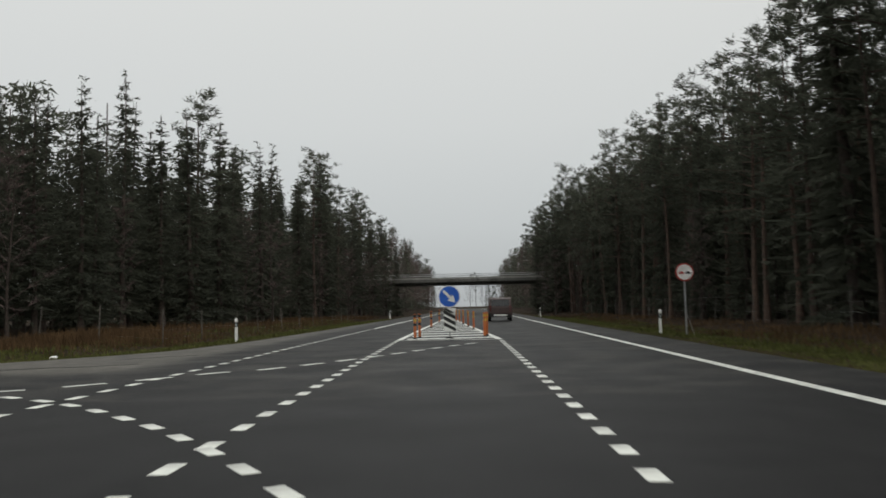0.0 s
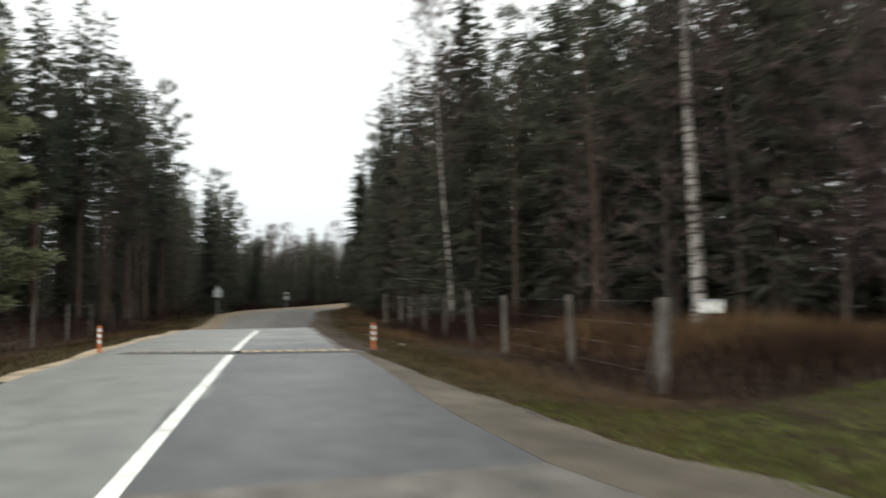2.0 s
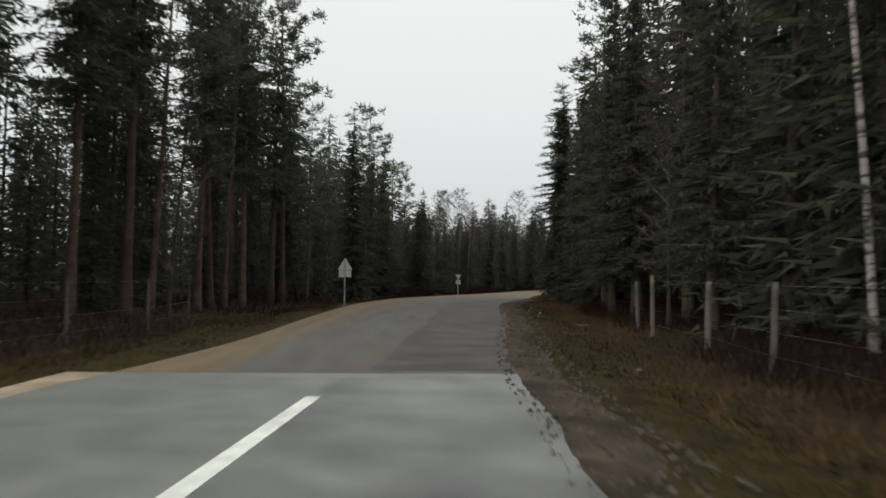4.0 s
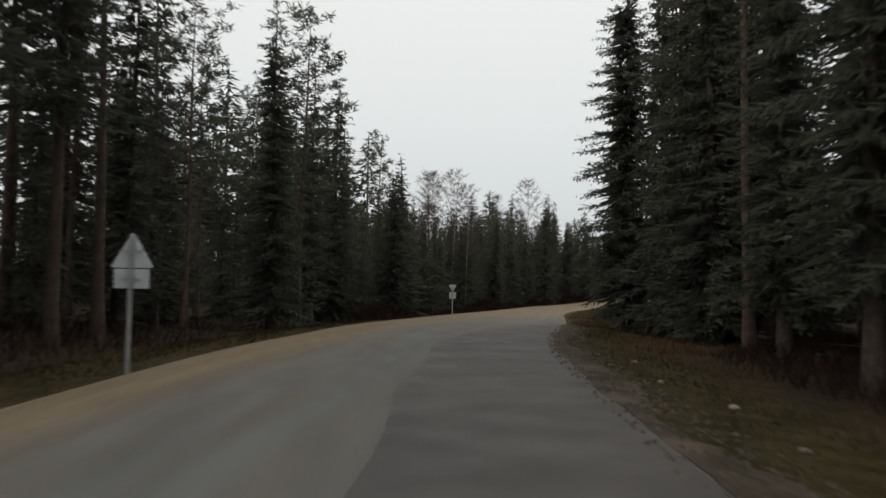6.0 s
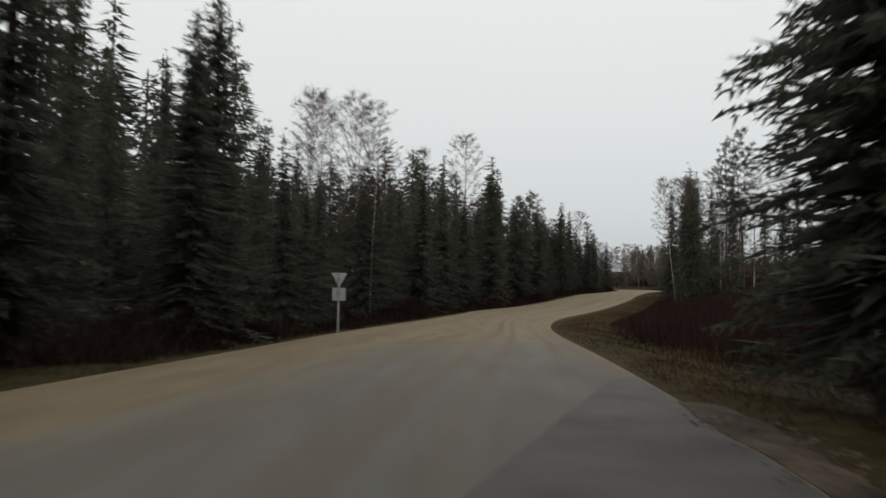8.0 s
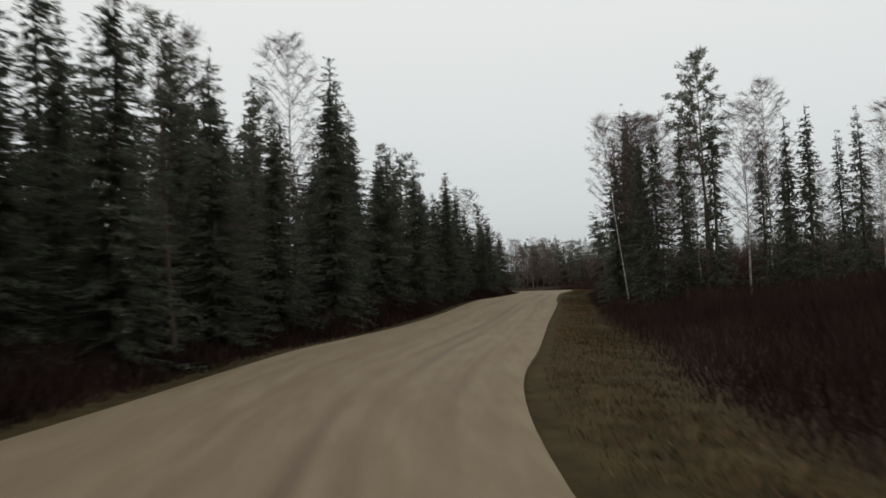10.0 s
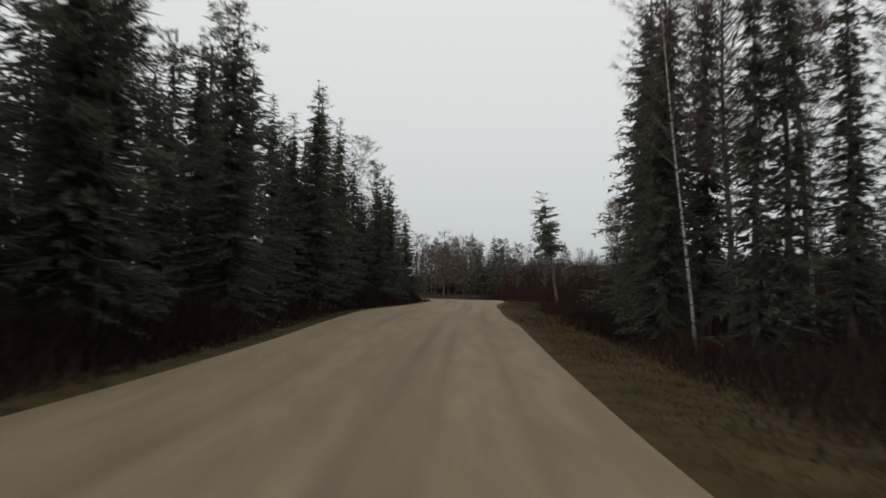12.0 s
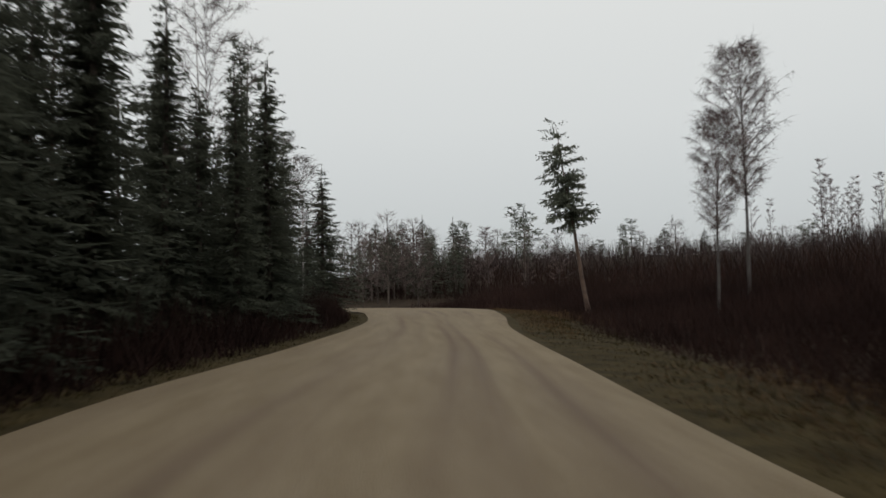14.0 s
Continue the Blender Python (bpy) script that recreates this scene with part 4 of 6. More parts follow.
def wood_depth(name, spots, label, bare=0.0):
    """Many far trees as one body of leaves and one of trunks."""
    green, needles, twigs, wood = [], [], [], []
    for x, y, h, pine, *wide in spots:
        a = RNG.rand() * 6.283
        s = h / 16.5
        R = np.array([[math.cos(a), -math.sin(a), 0], [math.sin(a), math.cos(a), 0], [0, 0, 1]]) * s * np.array([[wide[0] if wide else 1.0], [wide[0] if wide else 1.0], [1.0]])
        o = np.array([x, y, gz(x, y)])
        # pale twig crowns among the conifers put distance haze into the colour
        if bare and RNG.rand() < bare:
            twigs.append(CHEAP_B[RNG.randint(2)] @ R.T + o)
        elif pine:
            needles.append(CHEAP_P[RNG.randint(2)] @ R.T + o)
        else:
            green.append(CHEAP[RNG.randint(3)] @ R.T + o)
        wood.append(CHEAP_T @ R.T + o)
    root = tagged(new(name), label, "forest", kind="stuff")
    for nm, arr, mat in (("spruce_crowns", green, M_SPRUCE), ("pine_crowns", needles, M_PINE), ("bare_crowns", twigs, M_TWIG), ("trunks", wood, M_BARK)):
        if arr:
            s = Soup()
            s.v = arr
            tagged(part_mesh(nm, s.mesh(nm, mat), root), kind="stuff")
    return root


NW_EDGE = [(-16.5, 150), (-18.5, 100), (-21.0, 70), (-22.0, 56), (-23, 44), (-26, 37), (-31, 31), (-37, 26.5), (-44, 24.4), (-56, 24.4), (-68, 25.6), (-78, 27.0), (-84, 28.6), (-86.5, 29.6)]
S_EDGE = [(-170.8, 58.8), (-160.5, 51.4), (-152, 46.2), (-143, 40.6), (-136.8, 36.6), (-125.6, 30.0), (-115.2, 24.8), (-107.4, 21.8), (-101.4, 19.0), (-93, 15.6), (-85, 12.9), (-76, 11.0), (-62, 8.2), (-52, 5.4), (-48.5, 2.0), (-45, -4), (-42, -10)]
E_EDGE = [(15.5, 6), (15.5, 40), (15, 80), (13.5, 150)]


def forest(name, edge, sign, mix, h_mean, h_var, rows, step, first=0.0, deep=5, pines=0.4, wide=1.3):
    for row in range(rows):
        for p, nrm in walk_line(edge, step * (1 + 0.15 * row)):
            q = p + nrm * sign * (first + row * 3.0 + abs(RNG.normal(0, 0.7))) + RNG.normal(0, 0.5, 2)
            if away_soon(np.array([q[0]]), np.array([q[1]]))[0] > 1.9:
                hm = h_mean(q[0], q[1]) if callable(h_mean) else h_mean
                near_tree(q[0], q[1], mix, hm, h_var)
    spots = []
    for row in range(deep):
        for p, nrm in walk_line(edge, 3.0):
            q = p + nrm * sign * (first + rows * 3.0 + 0.5 + row * 3.6) + RNG.normal(0, 0.9, 2)
            if away_soon(np.array([q[0]]), np.array([q[1]]))[0] > 4.0:
                hm = h_mean(q[0], q[1]) if callable(h_mean) else h_mean
                thin = 0.7 if -108 < q[0] < -58 and q[1] < 18 else 1.2 if -166 < q[0] < -142 and q[1] < 52 else 1.0
                spots.append((q[0], q[1], hm * thin + RNG.normal(0, h_var), RNG.rand() < pines, wide))
    wood_depth(name, spots, "dense dark conifer forest behind the edge trees")


def south_height(x, y):
    return float(np.interp(-x, [20, 60, 78, 88, 97, 101, 106, 114, 130, 142, 152, 163, 175], [15.6, 16.2, 15.2, 11.8, 8.2, 7.0, 5.8, 7.0, 8.0, 8.0, 8.2, 7.2, 5.6]))


forest("forest_depth", NW_EDGE, -1, (0.70, 0.18, 0.0), lambda x, y: float(np.interp(-x, [20, 30, 45, 60, 75, 90], [17.6 if y > 55 else 14.6, 13.8, 15.4, 17.0, 16.5, 13.0])), 1.6, 2, 2.9, deep=5)
CORNER_PART = [p for p in S_EDGE if p[0] > -63]
PINE_PART = [p for p in S_EDGE if -94 < p[0] < -61]
WEST_PART = [p for p in S_EDGE if p[0] < -92]
forest("forest_depth", CORNER_PART, -1, (0.74, 0.18, 0.0), south_height, 1.4, 2, 2.6, deep=4)
forest("forest_depth", PINE_PART, -1, (0.42, 0.52, 0.0), south_height, 1.4, 2, 2.4, deep=4)
forest("forest_depth", WEST_PART, -1, (0.90, 0.05, 0.02), south_height, 0.8, 2, 1.7, first=-1.3, deep=6, pines=0.1, wide=1.9)
for p, nrm in walk_line(WEST_PART, 2.7):
    q = p - nrm * (0.2 + 1.4 * RNG.rand()) + RNG.normal(0, 0.3, 2)
    if away_soon(q[:1], q[1:])[0] > 1.7:
        plant(YOUNG_SPRUCES, RNG.randint(2), q[0], q[1], 4.2 + RNG.normal(0, 0.8), RNG.rand() * 360, 1.6, group="young spruces")
for line, off in ((CORNER_PART, 1.0), (PINE_PART, 2.2), ([p for p in NW_EDGE if p[0] < -28], 2.6), ([(15.5, 6), (15.5, 40), (15, 66)], 1.2)):
    for p, nrm in walk_line(line, 3.3):
        q = p - nrm * (off + 2.2 * RNG.rand()) + RNG.normal(0, 0.4, 2)
        plant(YOUNG_SPRUCES, RNG.randint(2), q[0], q[1], 6.2 + RNG.normal(0, 1.2), RNG.rand() * 360, 1.35, group="young spruces")
forest("forest_depth", E_EDGE, -1, (0.30, 0.64, 0.03), lambda x, y: float(np.interp(y, [30, 42, 75, 110], [18.5, 15.6, 15.6, 17.8])), 1.6, 2, 3.0, deep=6, pines=0.4, wide=1.5)

# single trees that stand out
plant(LIGHT, 0, -49.0, 3.7, 11.6, 20, 1.05, group="single trees")
plant(LIGHT, 0, -45.6, 0.4, 11.0, 120, 1.0, group="single trees")
for k, x, y, h, wd in ((1, -84.6, 29.9, 15.0, 1.2), (1, -85.7, 29.2, 14.2, 1.35), (0, -86.4, 31.6, 14.5, 1.2), (3, -82.2, 30.6, 15.5, 1.2), (0, -88.4, 32.6, 13.6, 1.2), (1, -79.6, 29.8, 16.0, 1.15), (0, -83.6, 33.0, 15.5, 1.2), (3, -146.5, 57.8, 12.6, 1.2), (0, -149.2, 60.0, 12.4, 1.0), (1, -143.5, 55.8, 11.5, 1.0), (4, -141.1, 54.9, 10.8, 1.0), (3, -140.6, 52.9, 9.5, 1.0), (3, -84.6, 28.3, 14.0, 1.0), (1, -81, 27.6, 15.0, 1.0), (4, -115.0, 15.7, 10.6, 0.8), (0, -139.4, 36.9, 11.6, 1.35), (3, -139.6, 33.0, 11.3, 1.0),
                       (1, -144.7, 38.9, 11.2, 1.1), (3, -155.1, 48.3, 9.0, 1.3), (0, -157.5, 49.3, 9.6, 1.25), (1, -160.4, 51.2, 9.0, 1.3), (3, -163.2, 53.0, 7.6, 1.3), (3, -165.4, 54.3, 6.0, 1.4), (0, -171.5, 58.0, 4.2, 1.5), (3, -176.5, 61.6, 4.2, 1.7), (1, -170.4, 57.0, 5.6, 1.7), (0, -174.2, 59.6, 4.8, 1.8), (3, -178.4, 63.1, 6.4, 1.8), (4, -168.6, 56.9, 6.2, 1.7), (1, -13.6, 128, 13.5, 1.2), (0, -14.4, 117, 14.0, 1.2), (3, 12.6, 130, 13.5, 1.2), (1, 12.8, 120, 14.0, 1.2), (0, 11.4, 136, 13.0, 1.1), (3, -12.6, 136, 12.5, 1.1), (3, -128.0, 29.0, 10.0, 1.2), (0, -121.0, 26.2, 9.5, 1.2)):
    plant(FINE_SPRUCES if x < -130 and away_soon(np.array([x]), np.array([y]))[0] < 7 else SPRUCES, k, x, y, h, 37 * k + 11 * y, wd, group="single trees")
plant(FINE_SPRUCES, 0, -131.8, 34.9, 10.4, 40, 1.25, group="single trees")
for k, x, y, h, wd in ((4, -101.7, 15.1, 11.9, 0.8), (3, -112.4, 16.0, 10.5, 0.95), (1, -109.6, 14.4, 9.8, 0.95), (3, -124.3, 21.5, 9.3, 1.0)):
    plant(FINE_SPRUCES, k, x, y, h, 31 * k + x, wd, group="single trees")
for k, x, y, h, ln in ((3, -139.2, 39.3, 8.2, (0, 0)), (3, -113.2, 18.2, 12.3, (0, 0)), (3, -168.0, 56.3, 8.2, (0, 0)), (0, -142.3, 60.8, 15.2, (0, 2))):
    plant(PINES, k, x, y, h, 50 * k + x, 0.9, ln, group="single trees")
for k, x, y, h in ((0, -110.2, 24.3, 8.7), (0, -117.4, 24.2, 10.8), (1, -115.4, 22.1, 10.1), (2, -117.6, 22.6, 10.4), (1, -129.5, 29.4, 10.2), (0, -137.0, 34.2, 12.6), (2, -141.3, 64.4, 13.4), (1, -146.0, 60.0, 12.0)):
    plant(BIRCHES, k, x, y, h, 40 * k + y * 7, 0.95, (0, -3 if x > -140 and y > 40 else 0), group="single trees")
for k, x, y, h, wd in ((0, -167.3, 55.0, 9.6, 1.0), (1, -173.3, 59.2, 6.9, 1.2), (2, -175.0, 60.8, 6.2, 1.2)):
    plant(BIRCHES, k, x, y, h, 60 * k, wd, group="single trees")
plant(OVAL_BIRCHES, 1, -163.2, 70.1, 6.6, 30, 1.0, (0, 2), group="single trees")
plant(OVAL_BIRCHES, 0, -165.3, 74.5, 9.8, 100, 1.0, group="single trees")
plant(OVAL_BIRCHES, 0, -139.0, 53.6, 10.4, 10, 1.3, (0, -2), group="roadside strip trees")
# bare alders before the forest
for k, (x, y, h) in enumerate([(-32.6, 29.4, 8.5), (-31.2, 30.2, 9.5), (-30.0, 31.4, 8.8), (-28.6, 32.2, 9.2), (-27.2, 33.6, 8.4), (-26.4, 35.2, 9.6), (-24.6, 37.4, 8.0), (-37.5, 25.9, 8.0), (-33.4, 28.3, 10.5), (-31.8, 30.9, 11.0), (-29.4, 30.6, 9.8), (-30.6, 32.6, 11.2), (-27.8, 35.0, 10.6), (-25.6, 36.4, 10.2), (-23.9, 40.2, 9.8), (-35.4, 27.0, 10.4),
                               (-17.5, 70, 9), (-16.0, 84, 9), (-15.0, 98, 8.5), (-14.2, 112, 9), (-13.6, 124, 9), (12.8, 96, 9), (12.0, 112, 9), (11.6, 126, 8.5)]):
    plant(YOUNG, k, x, y, h, k * 77, 1.25, group="bare alders")
# the last spruce before the clearing
sp = spruce_soup(14.6, 2.2, 19, 0.05, 2.8, 0.5, 0.55, 1300)
end_spruce = tree_kind("spruce_tree", "dense dark spruce at the end of the forest", [
    ("trunk", trunk_mesh("trunk", 14.6, 0.18, M_BARK, 0.006, 44), ""), ("crown", sp.mesh("crown", M_SPRUCE), "drooping needle branches")])
end_spruce.matrix_world = pose(-86.3, 27.5, gz(-86.3, 27.5))
# a big old birch on the corner
sp = birch_soup(15.5, 2.3, 97, 0.42, 46, 13)
old_birch = tree_kind("birch_tree", "big old birch with a thick white trunk", [
    ("trunk", trunk_mesh("trunk", 15.5, 0.25, M_BIRCH, 0.006, 63, rings=14, flare=1.25), ""), ("crown", sp.mesh("crown", M_TWIG), "bare purplish twigs")])
old_birch.matrix_world = pose(-34.6, 27.6, gz(-34.6, 27.6), 0, -2, 0)
plant(BIRCHES, 2, -47.6, 23.6, 15.5, 70, 1.0, (2, -3.5), group="single trees")
# a strip of thin trees beside the gravel road
for k, x, y, h in ((3, -137.1, 52.2, 8.7), (1, -136.8, 52.9, 9.6), (4, -136.1, 54.0, 9.3), (3, -135.4, 55.4, 9.5), (4, -134.4, 57.6, 8.7), (1, -133.9, 58.8, 9.2), (3, -133.5, 59.8, 9.8), (0, -136.4, 54.6, 6.6), (1, -132.4, 62.0, 9.5), (4, -131.2, 64.5, 10.0), (3, -130.2, 67.0, 9.4)):
    plant(SPRUCES, k, x, y, h, 53 * k + 17 * y, 1.0, group="roadside strip trees")
for k, x, y, h, ln in ((2, -139.2, 52.6, 10.6, -6), (0, -134.8, 56.9, 10.2, 0), (1, -132.0, 63.4, 9.8, 2), (2, -139.0, 56.5, 9.0, 0), (1, -129.4, 69.0, 9.6, 0)):
    plant(BIRCHES, k, x, y, h, 61, 0.8 if ln == -6 else 1.05, (0, ln), group="roadside strip trees")
plant(PINES, 2, -135.6, 55.0, 12.8, 20, 0.8, group="roadside strip trees")
for k, (u, v) in enumerate([(a, b) for a in np.linspace(0.1, 0.9, 5) for b in (0.45, 0.9)]):
    u, v = u + RNG.normal(0, 0.04), v + RNG.normal(0, 0.06)
    p = np.array([-138.5, 53.0]) * (1 - u) * (1 - v) + np.array([-148.2, 60.2]) * (1 - u) * v + np.array([-128.0, 74.0]) * u * (1 - v) + np.array([-140.0, 82.0]) * u * v
    near_tree(p[0], p[1], (0.6, 0.06, 0.34), 9.8, 1.0)

# a solitary pine that leans
sp = spruce_soup(7.9, 1.5, 91, 0.50, 2.5, 0.42, 0.66, 0)
lone_pine = tree_kind("pine_tree", "solitary leaning pine above the brush", [
    ("trunk", trunk_mesh("trunk", 7.9, 0.11, M_BARK_PINE, 0.01, 3), ""), ("crown", sp.mesh("crown", M_PINE), "layered needle clumps")])
lone_pine.matrix_world = pose(-170.2, 71.0, gz(-170.2, 71.0), 0, 0, 58) @ pose(0, 0, 0, 0, -9, 0)


far = []
for k in range(90):
    far.append((-15 - abs(RNG.normal(0, 5)), 152 + k * 2.2, 17 + RNG.normal(0, 1.5), RNG.rand() < 0.3))
    far.append((13 + abs(RNG.normal(0, 4)), 150 + k * 2.2, 17.5 + RNG.normal(0, 1.5), RNG.rand() < 0.5))
for k in range(18):
    far.append((-0.5 + k * 3.2, 426 + 6 * RNG.rand(), 17.5 + RNG.normal(0, 1.2), RNG.rand() < 0.3, 1.4))
    far.append((-10.0 - k * 3.2, 426 + 6 * RNG.rand(), 10.5 + RNG.normal(0, 1.2), RNG.rand() < 0.3, 1.4))
wood_depth("forest_beyond_bridge", far, "distant forest along the main road, greyed with pale crowns for haze", 0.4)
far = []
for k in range(60):
    a, d = radians(61 + RNG.normal(0, 5.5)), 62 + 26 * RNG.rand()
    far.append((-146 - math.sin(a) * d, 49.2 + math.cos(a) * d, 4.9 + RNG.normal(0, 1.0) + (d - 62) * 0.03, RNG.rand() < 0.25, 2.0))
wood_depth("bend_wood", far, "low wood behind the bend of the road, pale crowns for haze", 0.6)
far = []
for k in range(240):
    a, d = radians(18 + 66 * RNG.rand()), 128 + 40 * RNG.rand()
    far.append((-146 - math.sin(a) * d, 49.2 + math.cos(a) * d, 5.6 + RNG.normal(0, 0.9), RNG.rand() < 0.35, 2.6))
wood_depth("distant_forest", far, "low dark line of distant forest", 0.55)
for k in range(40):
    a, d = radians(12 + 25 * RNG.rand()), 118 + 24 * RNG.rand()
    plant(FAR_BIRCHES, k, -146 - math.sin(a) * d, 49.2 + math.cos(a) * d, 11.6 + RNG.normal(0, 1.3), k * 50, 0.95, group="distant birches")
for k in range(14):
    a, d = radians(60 + RNG.normal(0, 7)), 58 + 16 * RNG.rand()
    plant(YOUNG, k, -146 - math.sin(a) * d, 49.2 + math.cos(a) * d, 5.0 + RNG.normal(0, 0.6), k * 50, 1.2, group="bend trees")


# deeper rows behind the southern edge
far = []
for row in range(4):
    for p, nrm in walk_line([c for c in S_EDGE if c[0] > -130], 3.8):
        q = p - nrm * (15 + row * 4.5) + RNG.normal(0, 1.0, 2)
        far.append((q[0], q[1], (8.0 if -108 < q[0] < -58 else 15.5) + RNG.normal(0, 1.2), False, 1.7))
wood_depth("forest_depth", far, "dense dark conifer forest behind the edge trees")


# ---- brush and grass ----
def scatter(name, label, n, spot, mat, height, width, tilt=0.25, category="undergrowth"):
    """Upright blades or twigs; spot gives n places, and height a length for each."""
    s = Soup()
    px, py = spot(n)
    d = away_soon(px, py)
    keep = d > 0.25
    px, py, d = px[keep], py[keep], d[keep]
    z = ground_z(px, py)
    L = height(px, py, d) * (0.55 + 0.75 * RNG.rand(len(px)))
    ok = L > 0.04
    px, py, z, L = px[ok], py[ok], z[ok], L[ok]
    k = len(px)
    way = np.stack([RNG.normal(0, tilt, k), RNG.normal(0, tilt, k), np.ones(k)], 1)
    s.shards(np.stack([px, py, z - 0.03], 1), way, L, width * (0.6 + 0.8 * RNG.rand(k)), RNG)
    return tagged(new(name, s.mesh(name, mat)), label, category, kind="stuff")


def beside(line, lo, hi, x0, x1, sign):
    """Random places within a band along a line."""
    ax = np.array([-p[0] for p in line])
    ay = np.array([p[1] for p in line])

    def spot(n):
        x = x0 + (x1 - x0) * RNG.rand(n)
        off = lo + (hi - lo) * RNG.rand(n)
        slope = np.interp(x, ax[:-1], np.diff(ay) / np.maximum(np.diff(ax), 0.1))
        y = np.interp(x, ax, ay)
        nn = np.sqrt(1 + slope ** 2)
        return -x + sign * off * slope / nn, y + sign * off / nn
    return spot


def by_main(x0, x1, y0, y1):
    return lambda n: (x0 + (x1 - x0) * RNG.rand(n), y0 + (y1 - y0) * RNG.rand(n) ** 1.4)


def corner(n):
    u, v = RNG.rand(n), RNG.rand(n)
    ax, ay = -14 - 22 * u, 30 - 8 * u + 14 * (0.5 - u) * v
    return ax + RNG.normal(0, 1.8, n), ay + RNG.normal(0, 2.2, n)


short = lambda px, py, d: 0.06 + 0.025 * np.clip(d, 0, 2) + 0.03 * wave(px * 2, py * 2)
tuft = lambda px, py, d: np.clip(0.14 + 0.22 * wave(px * 1.3, py * 1.7), 0, 1) * np.clip((d - 0.5) / 1.8, 0, 1)
scatter("verge_grass", "short yellowish green grass on the verge", 30000, beside(L_LINE, 0.25, 3.0, 18, 100, -1), M_GRASS, short, 0.018, 0.6, "grass")
scatter("verge_grass", "short yellowish green grass on the verge", 60000, beside(R_LINE, 0.25, 3.6, 18, 178, 1), M_GRASS, short, 0.018, 0.6, "grass")
scatter("verge_grass", "narrow strip of short grass under the wood", 12000, beside(L_LINE, 0.2, 0.9, 96, 178, -1), M_GRASS, short, 0.018, 0.6, "grass")
scatter("dead_grass", "brown dead grass tufts beside the road", 26000, beside(L_LINE, 0.6, 4.4, 18, 178, -1), M_DEADGRASS, tuft, 0.02, 0.45, "grass")
scatter("dead_grass", "brown dead grass tufts beside the road", 34000, beside(R_LINE, 0.6, 4.6, 18, 178, 1), M_DEADGRASS, tuft, 0.02, 0.45, "grass")
scatter("verge_grass", "green grass strip along the main road", 30000, by_main(-16, -8.3, 16, 90), M_GRASS_GREEN, lambda px, py, d: 1.4 * short(px, py, d), 0.05, 0.5, "grass")
scatter("verge_grass", "green grass strip along the main road", 26000, by_main(6.8, 12, 8, 90), M_GRASS_GREEN, lambda px, py, d: 1.4 * short(px, py, d), 0.05, 0.5, "grass")
scatter("verge_grass", "green grass on the corner of the junction", 22000, lambda n: (-21.5 + 10.5 * RNG.rand(n), 15.6 + 11 * RNG.rand(n)), M_GRASS_GREEN, short, 0.05, 0.5, "grass")
scatter("dead_grass", "tall reddish dead grass before the forest", 20000, corner, M_DEADGRASS, lambda px, py, d: np.clip(0.45 + 0.3 * wave(px, py), 0.1, 0.9) * np.clip((d - 3.2) / 3, 0, 1), 0.03, 0.35, "grass")
scatter("dead_grass", "tall dead grass along the fence", 10000, by_main(-21, -12.5, 33, 110), M_DEADGRASS, lambda px, py, d: 0.35 + 0.2 * wave(px, py), 0.04, 0.3, "grass")
scatter("dead_grass", "tall dead grass along the fence", 8000, by_main(10, 15, 14, 100), M_DEADGRASS, lambda px, py, d: 0.3 + 0.2 * wave(px, py), 0.04, 0.3, "grass")
scatter("dead_grass", "pale straw along the edge of the gravel road", 24000, beside(R_LINE, 0.3, 2.0, 86, 178, 1), M_DEADGRASS, lambda px, py, d: (0.10 + 0.08 * wave(px * 1.1, py * 1.4)) * np.clip(2.2 - d, 0, 1), 0.016, 0.6, "grass")
undergrowth = lambda px, py, d: np.clip(0.7 + 0.6 * wave(px * 0.8, py), 0.1, 1.9) * np.clip((d - 1.8) / 2.5, 0, 1)
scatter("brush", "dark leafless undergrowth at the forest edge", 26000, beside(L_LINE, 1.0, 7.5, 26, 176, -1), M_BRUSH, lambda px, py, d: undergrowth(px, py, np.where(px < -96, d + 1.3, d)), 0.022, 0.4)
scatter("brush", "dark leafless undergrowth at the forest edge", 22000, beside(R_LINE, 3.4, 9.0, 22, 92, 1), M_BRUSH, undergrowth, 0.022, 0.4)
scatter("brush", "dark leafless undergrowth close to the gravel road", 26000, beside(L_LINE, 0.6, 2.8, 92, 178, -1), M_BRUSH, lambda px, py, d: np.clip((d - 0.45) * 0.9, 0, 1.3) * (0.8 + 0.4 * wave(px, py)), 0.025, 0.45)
thick = lambda px, py, d: (0.75 + 0.9 * np.clip((d - 4) / 9, 0, 1) + 1.0 * np.clip((d - 14) / 22, 0, 1) + 0.25 * wave(px * 0.7, py * 0.8)) * np.clip((d - 1.9) / 1.3, 0, 1)
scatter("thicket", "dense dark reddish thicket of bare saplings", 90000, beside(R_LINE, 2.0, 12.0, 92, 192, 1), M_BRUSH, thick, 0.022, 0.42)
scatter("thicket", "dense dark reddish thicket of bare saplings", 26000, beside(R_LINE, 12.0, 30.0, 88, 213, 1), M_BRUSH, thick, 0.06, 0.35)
# the far slope takes the paler sapling colour that stands for haze
scatter("thicket", "brown saplings over the far slope, haze greyed into their colour", 46000, beside(R_LINE, 24.0, 84.0, 88, 213, 1), M_SAPLING_HAZE, lambda px, py, d: 0.85 * thick(px, py, d), 0.06, 0.35)


